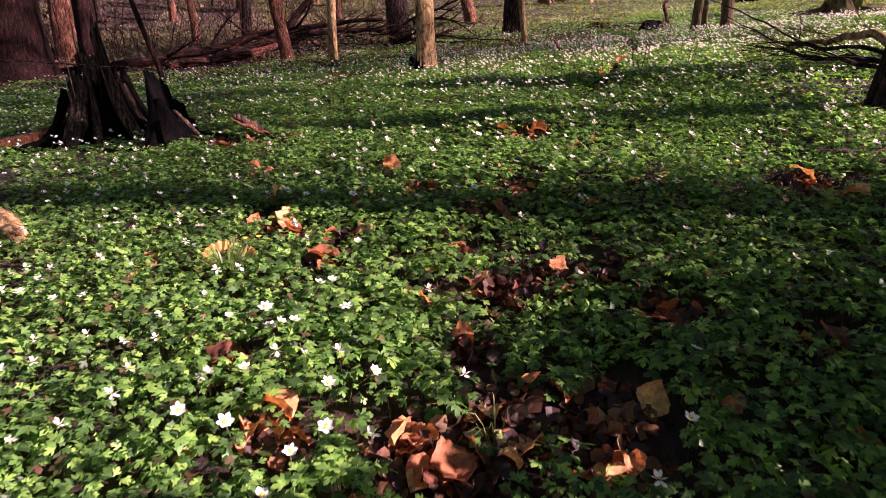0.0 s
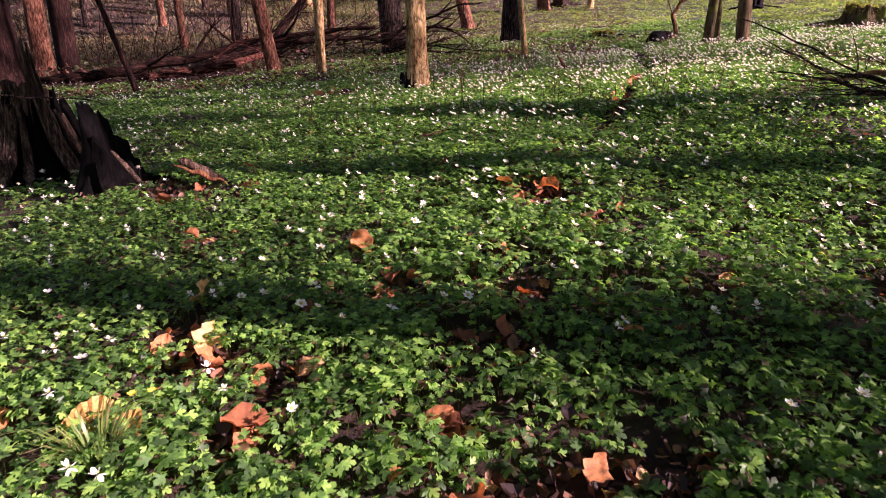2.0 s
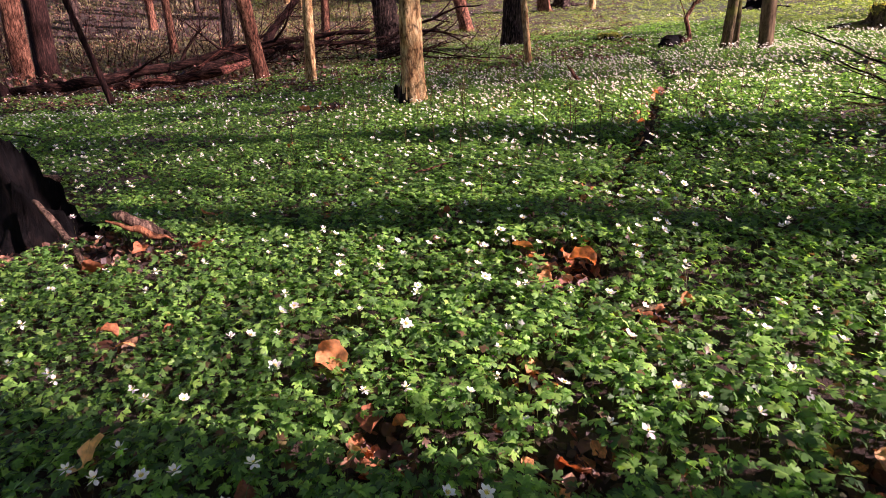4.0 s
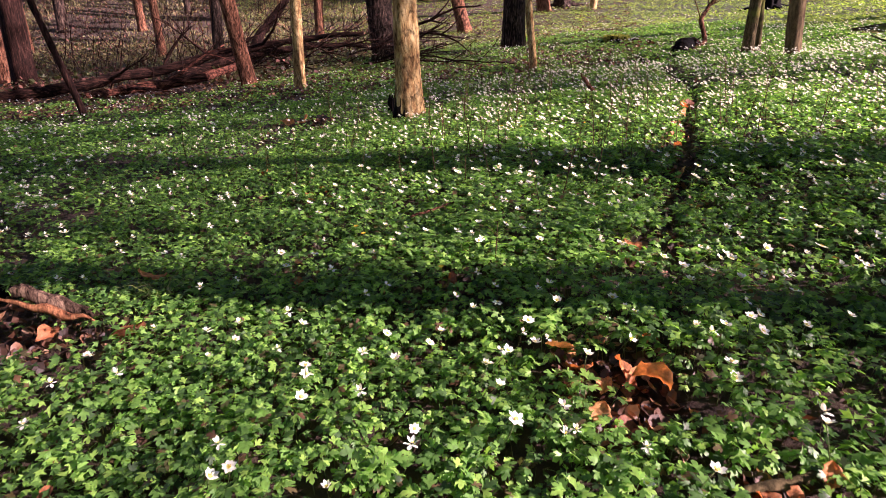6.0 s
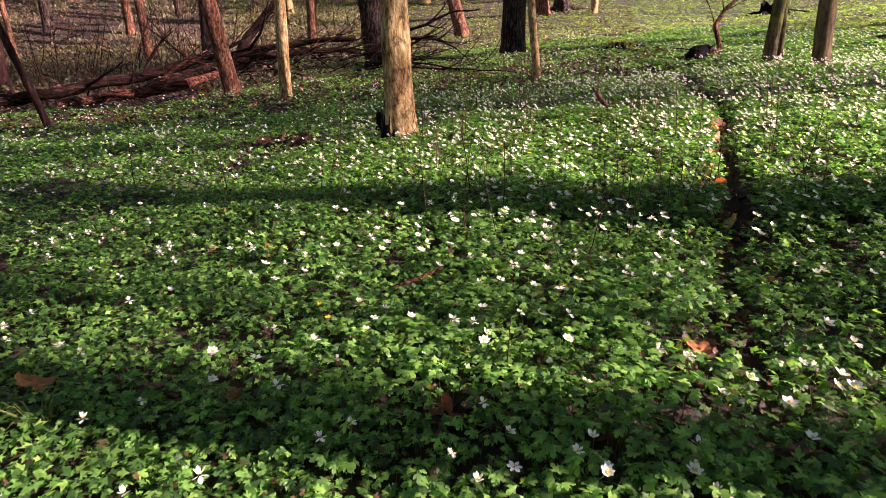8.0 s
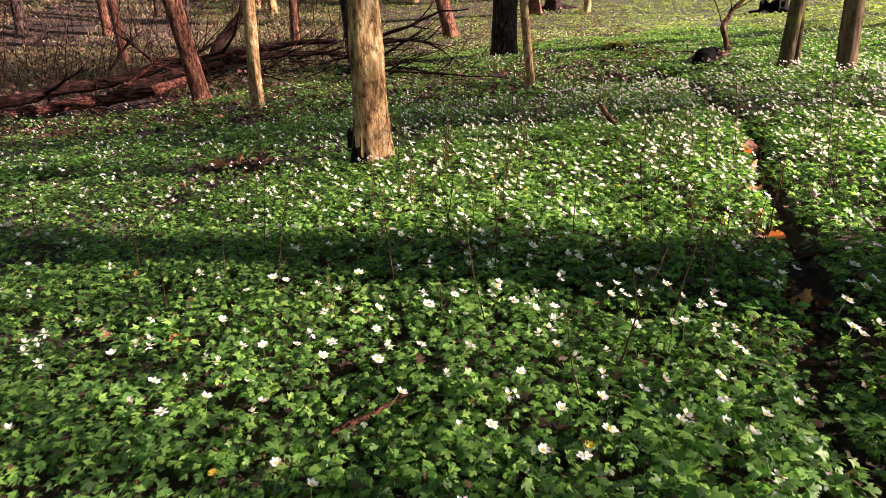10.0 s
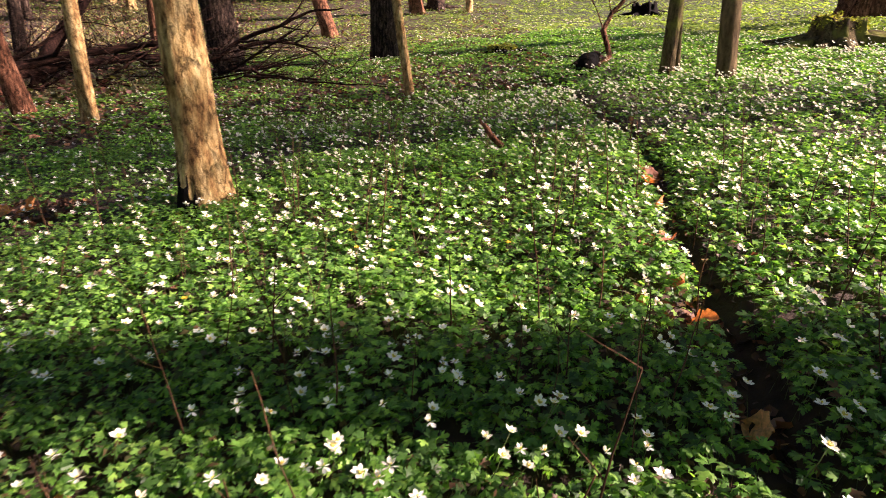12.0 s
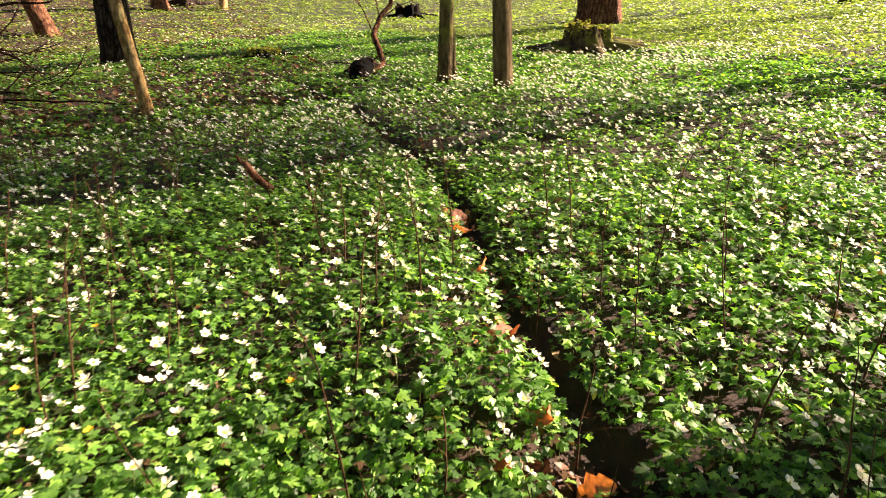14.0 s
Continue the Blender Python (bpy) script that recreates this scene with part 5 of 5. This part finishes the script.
def dry_leaves():
    rs = np.random.RandomState(31)
    kinds = []
    for v in range(12):
        V, F = leaf_outline(rs, v % 2)
        lo = min(p[2] for p in V)
        me = bpy.data.meshes.new("dry_leaf")
        me.from_pydata([(x, y, z - lo) for x, y, z in V], [], F)
        me.polygons.foreach_set("use_smooth", np.full(len(me.polygons), True))
        me.materials.append(DEAD)
        kinds.append(me)
    spots = [(-0.33, 1.42, 0.11), (-0.29, 1.27, 0.06), (-0.53, 1.32, 0.07), (0.02, 1.32, 0.1), (0.14, 1.23, 0.14), (-0.08, 1.28, 0.05), (0.25, 2.07, 0.11), (0.18, 1.74, 0.08), (0.18, 2.36, 0.11), (0.26, 2.77, 0.09), (-0.37, 2.41, 0.14), (0.09, 3.26, 0.1), (-0.18, 3.59, 0.14), (0.76, 2.97, 0.08), (0.4, 2.8, 0.09), (1.17, 1.94, 0.11), (0.84, 1.8, 0.09), (1.87, 2.89, 0.15), (1.82, 2.58, 0.1), (1.89, 2.53, 0.12), (1.2, 1.57, 0.09), (1.04, 1.19, 0.09), (0.36, 1.48, 0.07), (0.19, 1.42, 0.05), (0.26, 1.21, 0.06), (0.08, 1.18, 0.05), (0.65, 1.39, 0.11), (-1.42, 2.61, 0.1), (-1.15, 2.51, 0.09), (-0.57, 1.73, 0.11)]
    spots += [(-0.49, 1.7, 0.06), (-0.39, 1.58, 0.05), (-0.25, 1.35, 0.07), (0.49, 1.33, 0.05), (0.83, 1.32, 0.07), (0.06, 1.96, 0.08), (0.38, 2.05, 0.05), (0.55, 2.14, 0.09), (-0.48, 1.93, 0.07), (-0.01, 3.31, 0.12), (0.52, 3.06, 0.09), (0.41, 3.08, 0.05), (0.09, 2.17, 0.07), (0.55, 1.97, 0.05), (-1.18, 2.41, 0.1), (-0.58, 2.71, 0.13), (-0.8, 2.91, 0.08), (0.47, 3.47, 0.08), (-1.09, 3.89, 0.08), (0.5, 3.36, 0.09), (1.23, 2.96, 0.08), (-0.63, 2.86, 0.15), (-0.78, 2.82, 0.1), (-0.22, 2.64, 0.1), (-0.39, 2.65, 0.09), (-0.04, 3.16, 0.07), (0.09, 3.07, 0.05), (0.6, 3.11, 0.06), (0.76, 2.89, 0.09), (0.4, 3.58, 0.09)]
    spots += [(0.78, 4.12, 0.13), (0.62, 4.27, 0.1), (-0.3, 3.04, 0.09), (-0.77, 3.18, 0.16), (0.16, 3.75, 0.06), (-0.97, 3.79, 0.08), (0.81, 2.69, 0.07), (0.94, 2.66, 0.05), (0.74, 4.24, 0.1), (0.62, 4.03, 0.07), (0.58, 4.37, 0.11), (0.7, 4.38, 0.06), (0.85, 4.4, 0.07), (0.09, 3.78, 0.07), (-0.2, 3.68, 0.06), (-0.87, 3.95, 0.06), (-1.51, 4.59, 0.15), (-1.03, 4.75, 0.16), (-1.4, 4.81, 0.1), (-0.38, 3.86, 0.06), (0.59, 3.64, 0.05), (1.07, 3.74, 0.07), (1.06, 5.14, 0.11), (0.96, 3.69, 0.05), (0.25, 4.96, 0.08), (-1.17, 5.27, 0.15), (-0.46, 5.17, 0.06), (-0.04, 4.97, 0.05), (-0.08, 6.57, 0.07), (-0.58, 6.57, 0.1)]
    spots += [(-0.65, 6.41, 0.09), (0.44, 6.0, 0.07), (-1.27, 9.54, 0.16), (-1.48, 9.57, 0.16), (2.66, 8.43, 0.14), (0.39, 6.37, 0.05), (-1.05, 7.01, 0.08), (2.54, 8.25, 0.13), (1.96, 7.03, 0.1), (1.9, 6.79, 0.11), (1.77, 6.33, 0.12), (2.68, 8.52, 0.14), (2.37, 7.84, 0.12), (2.14, 7.4, 0.11), (2.18, 7.52, 0.07), (1.76, 6.96, 0.07)]
    listed = len(spots)
    for bx, by, r in BARE:
        for _ in range(int(3 + 32 * r)):
            a, d = rs.uniform(0, 6.28), r * rs.uniform(0, 1.25)
            spots.append((bx + d * math.cos(a), by + d * math.sin(a), rs.uniform(0.035, 0.075)))
    for i, (x, y, s) in enumerate(spots[:300]):
        named = i < listed
        s *= 1.0 if named else 1.5 if y < 1.6 else 1.1
        up = rs.uniform(0.035, 0.07) if named else rs.uniform(0.0, 0.025)
        tilt = 48 if named else 25
        solo("dry_leaf", kinds[i % 12], (x, y, ground_z(x, y) + up), "curled orange-brown dead leaf lying on the woodland floor", "leaf", "dry leaves on the ground",
             (rs.uniform(-tilt, tilt), rs.uniform(-tilt, tilt), rs.uniform(0, 360))).scale = (s * rs.uniform(0.8, 1.1), s, s)
    # crumbled litter under everything
    n = 9000
    x, y = rs.uniform(-3, 3.6, n), rs.uniform(0.8, 10, n)
    d = track_distance(x, y)
    keep = rs.uniform(0, 1, n) < 0.25 + 0.75 * (d < 0.2)
    x, y = x[keep], y[keep]
    ex, ey = [], []
    for bx, by, r in BARE:
        k = int(700 * r)
        a, q = rs.uniform(0, 6.28, k), r * np.sqrt(rs.uniform(0, 1, k)) * 1.15
        ex.append(bx + q * np.cos(a))
        ey.append(by + q * np.sin(a))
    t = rs.uniform(4.2, 12.5, 260)
    ex.append(np.interp(t, [p[1] for p in TRACK], [p[0] for p in TRACK]) + rs.normal(0, 0.05, 260))
    ey.append(t)
    x, y = np.concatenate([x, *ex]), np.concatenate([y, *ey])
    m = len(x)
    V, T = scatter_template(np.array([(0, 0, 0), (0.45, 0.4, 0.15), (0.3, 0.8, 0.1), (0, 1.0, 0.2), (-0.35, 0.7, 0.16), (-0.4, 0.35, 0.1), (0, 0.5, 0)]), np.array([(0, 1, 6), (1, 2, 6), (2, 3, 6), (3, 4, 6), (4, 5, 6), (5, 0, 6)]),
                            np.stack([x, y, height(x, y) + rs.uniform(0.002, 0.03, m)], -1), rs.uniform(0, 6.28, m), rs.uniform(-0.5, 0.9, m), rs.uniform(-1.0, 1.0, m), rs.uniform(0.018, 0.06, m))
    tagged(new("leaf_litter", fast_mesh("leaf_litter", V, T, LITTER)), "crumbled brown leaf litter lying between the plants", "leaf litter", kind="stuff")
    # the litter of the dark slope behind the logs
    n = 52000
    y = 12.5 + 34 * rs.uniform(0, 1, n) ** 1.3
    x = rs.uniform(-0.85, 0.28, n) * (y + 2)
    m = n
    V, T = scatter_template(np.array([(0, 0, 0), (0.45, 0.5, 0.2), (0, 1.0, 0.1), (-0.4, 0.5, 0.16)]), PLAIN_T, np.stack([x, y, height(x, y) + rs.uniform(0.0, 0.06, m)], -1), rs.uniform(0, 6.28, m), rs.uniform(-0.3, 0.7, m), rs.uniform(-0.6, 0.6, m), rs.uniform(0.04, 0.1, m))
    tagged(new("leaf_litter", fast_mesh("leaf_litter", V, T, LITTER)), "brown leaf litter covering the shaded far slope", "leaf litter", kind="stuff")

    # withered grass and moss of the same slope
    n = 85000
    y = 18.0 + 32 * rs.uniform(0, 1, n) ** 1.4
    x = rs.uniform(-0.9, -0.08, n) * (y + 2)
    keep = waves(x, y, 0.55, 23) + rs.normal(0, 0.35, n) > -0.15
    x, y = x[keep], y[keep]
    n = len(x)
    V, T = scatter_template(np.array([(-0.035, 0, 0), (0.035, 0, 0), (0.025, 0.6, 0.1), (0, 1.0, -0.1)]), np.array([(0, 1, 2), (0, 2, 3)]), np.stack([x, y, height(x, y)], -1), rs.uniform(0, 6.28, n), rs.uniform(0.2, 1.4, n), rs.uniform(-0.6, 0.6, n), rs.uniform(0.06, 0.2, n) * (0.5 + y / 40))
    tagged(new("withered_grass", fast_mesh("withered_grass", V, T, OLIVE)), "olive and straw-brown withered grass on the shaded slope", "grass", kind="stuff")


dry_leaves()


# ---- grass, stalks and scrub ----
def tuft(x, y, n, tall, seed):
    rs = np.random.RandomState(seed)
    V, T = [], []
    for i in range(n):
        a, l = rs.uniform(0, 6.28), tall * rs.uniform(0.6, 1.1)
        c, s = math.cos(a), math.sin(a)
        out = rs.uniform(0.3, 1.0)
        b = len(V)
        w = 0.0028
        for k, (u, zz) in enumerate(((0, 0), (0.25, 0.5), (0.6, 0.8), (1.0, 0.78))):
            q = w * (1 - u * 0.8)
            px, py = 0.02 * c + u * l * out * c, 0.02 * s + u * l * out * s
            V += [(px - s * q, py + c * q, zz * l), (px + s * q, py - c * q, zz * l)]
        for k in range(3):
            o = b + 2 * k
            T += [(o, o + 1, o + 3), (o, o + 3, o + 2)]
    solo("grass_tuft", fast_mesh("grass_tuft", np.array(V), np.array(T), GRASS, True), (x, y, ground_z(x, y)), "small tuft of fine green and straw grass blades", "grass")


tuft(-0.74, 2.32, 80, 0.2, 1)
tuft(-1.05, 5.1, 50, 0.15, 2)
tuft(0.25, 1.33, 8, 0.16, 3)


def stalks():
    rs = np.random.RandomState(44)
    base = []
    for v in range(8):
        g = Geo()
        h = rs.uniform(0.22, 0.5)
        t = wander(rs, (0, 0, 0), (rs.uniform(-0.2, 0.2), rs.uniform(-0.2, 0.2), 1), h, 8, 0.09)
        r = rs.uniform(0.0016, 0.003)
        g.tube(t, [r * (1 - 0.6 * k / 7) for k in range(8)], 5)
        for k in range(rs.randint(0, 4)):
            j = rs.randint(3, 8)
            t2 = wander(rs, t[j], (rs.uniform(-1, 1), rs.uniform(-1, 1), 0.8), h * 0.25, 4, 0.15)
            g.tube(t2, [r * 0.5, r * 0.4, r * 0.3, r * 0.2], 4)
        base.append(g.mesh("dry_stalk", STALK))
    spots = [(0.78, 5.72), (0.9, 5.95), (1.15, 6.1), (1.5, 6.5), (1.25, 6.6), (1.6, 7.0), (0.3, 7.9), (0.35, 8.2), (2.6, 6.9), (2.75, 6.6), (2.9, 7.1), (-0.75, 6.6), (-0.6, 6.9), (0.45, 5.1), (1.95, 6.9)]
    for i in range(265):
        y = rs.uniform(6.2, 12.5) if i % 4 else rs.uniform(12.5, 17)
        x = rs.normal(1.2, 1.0) if i % 3 else rs.uniform(-1.5, 5.0)
        spots.append((x, y))
    for i, (x, y) in enumerate(spots):
        solo("dry_stalk", base[i % 8], (x, y, ground_z(x, y) - 0.01), "thin upright dry brown stalk among the flowers", "stalk", "dry stalks", (0, 0, rs.uniform(0, 360))).scale = (1.3, 1.3, rs.uniform(0.8, 1.4))


stalks()


def scrub():
    """Thin brown saplings and twigs on the dark slope."""
    rs = np.random.RandomState(66)
    g = Geo()
    for i in range(420):
        y = rs.uniform(17, 42)
        x = -rs.uniform(0.05, 0.8) * (y + 2)
        z = ground_z(x, y)
        h = rs.uniform(0.6, 2.6)
        t = wander(rs, (x, y, z), (rs.uniform(-0.4, 0.4), rs.uniform(-0.2, 0.2), 1), h, 6, 0.16)
        r = rs.uniform(0.006, 0.018)
        g.tube(t, [r * (1 - 0.7 * k / 5) for k in range(6)], 4, cap=False)
        for _ in range(4):
            k = rs.randint(1, 6)
            t2 = wander(rs, t[k], (rs.uniform(-1, 1), rs.uniform(-0.6, 0.6), 0.5), h * 0.4, 4, 0.2)
            g.tube(t2, [r * 0.5, r * 0.4, r * 0.25, r * 0.12], 3, cap=False)
    tagged(new("undergrowth", g.mesh("undergrowth", DEAD_AND_SHADED_WOOD)), "thin brown leafless undergrowth on the shaded slope", "undergrowth", kind="stuff")


scrub()


def bramble():
    """Low brambles and dead bracken on the shaded slope."""
    rs = np.random.RandomState(67)
    n = 26000
    y = 17 + 30 * rs.uniform(0, 1, n) ** 1.2
    x = -1.0 - rs.uniform(0, 0.85, n) * (y - 3)
    keep = waves(x, y, 0.7, 33) + rs.uniform(-0.4, 0.4, n) > -0.1
    x, y = x[keep], y[keep]
    n = len(x)
    z = height(x, y) + rs.uniform(0, 0.55, n) ** 1.5
    for lo, hi, mat, label in ((0, 0.5, BRACKEN, "reddish dead bracken on the shaded slope"), (0.5, 1.0, IVY, "dull green brambles on the shaded slope")):
        pick = rs.uniform(0, 1, n)
        sel = (pick >= lo) & (pick < hi)
        m = int(sel.sum())
        V, T = scatter_template(PLAIN, PLAIN_T, np.stack([x, y, z], -1)[sel], rs.uniform(0, 6.28, m), rs.uniform(-0.5, 1.0, m), rs.uniform(-1, 1, m), rs.uniform(0.06, 0.15, m))
        tagged(new("brambles", fast_mesh("brambles", V, T, mat)), label, "undergrowth", kind="stuff")


bramble()


# leafy bush out of view, added only to darken the path's east edge
def add_shade_bush(x, y, seed, wide, tall, n):
    rs = np.random.RandomState(seed)
    z = ground_z(x, y)
    top = thing("holly_bush", (x, y, z), "unseen leafy bush added to shade the path's edge", "bush")
    g = Geo()
    O = []
    for i in range(9):
        a = rs.uniform(0, 6.28)
        t = wander(rs, (0.05 * math.cos(a), 0.05 * math.sin(a), 0), (0.6 * math.cos(a), 0.6 * math.sin(a), 1), tall * 0.9, 8, 0.2)
        g.tube(t, [0.014 * (1 - 0.8 * k / 7) for k in range(8)], 5)
        O += t[2:]
    part("stems", g.mesh("stems", BARK_DARK), top)
    O = np.array([tuple(O[rs.randint(len(O))]) for _ in range(n)]) + rs.normal(0, 1, (n, 3)) * (wide * 0.33, wide * 0.33, tall * 0.14)
    O[:, 2] = np.clip(O[:, 2], 0.05, tall)
    V, T = scatter_template(PLAIN, PLAIN_T, O, rs.uniform(0, 6.28, n), rs.uniform(-0.8, 0.8, n), rs.uniform(-1, 1, n), rs.uniform(0.055, 0.085, n))
    part("leaves", fast_mesh("leaves", V, T, LEAF), top)


add_shade_bush(2.2, 0.7, 1, 0.5, 1.0, 4600)
add_shade_bush(2.45, 1.2, 2, 0.45, 0.9, 1900)
log("mossy_stick", [(0.86, 3.74, 0.37), (1.0, 3.75, 0.385), (1.14, 3.78, 0.39)], [0.01, 0.017, 0.011], BARK_MOSS, "short mossy stick lying among the plants", "stick", 0.3, 58, 8)
log("red_stick", [(0.05, 5.74, 0.43), (0.17, 5.8, 0.45), (0.3, 5.9, 0.47)], [0.008, 0.008, 0.004], BARK_RED, "thin reddish stick lying on the leaves", "stick", 0.2, 59, 6)
log("pale_stick", [(0.3, 5.92, 0.43), (0.42, 6.0, 0.45), (0.5, 6.08, 0.46)], [0.006, 0.006, 0.003], STALK, "thin pale stick lying on the leaves", "stick", 0.2, 60, 6)
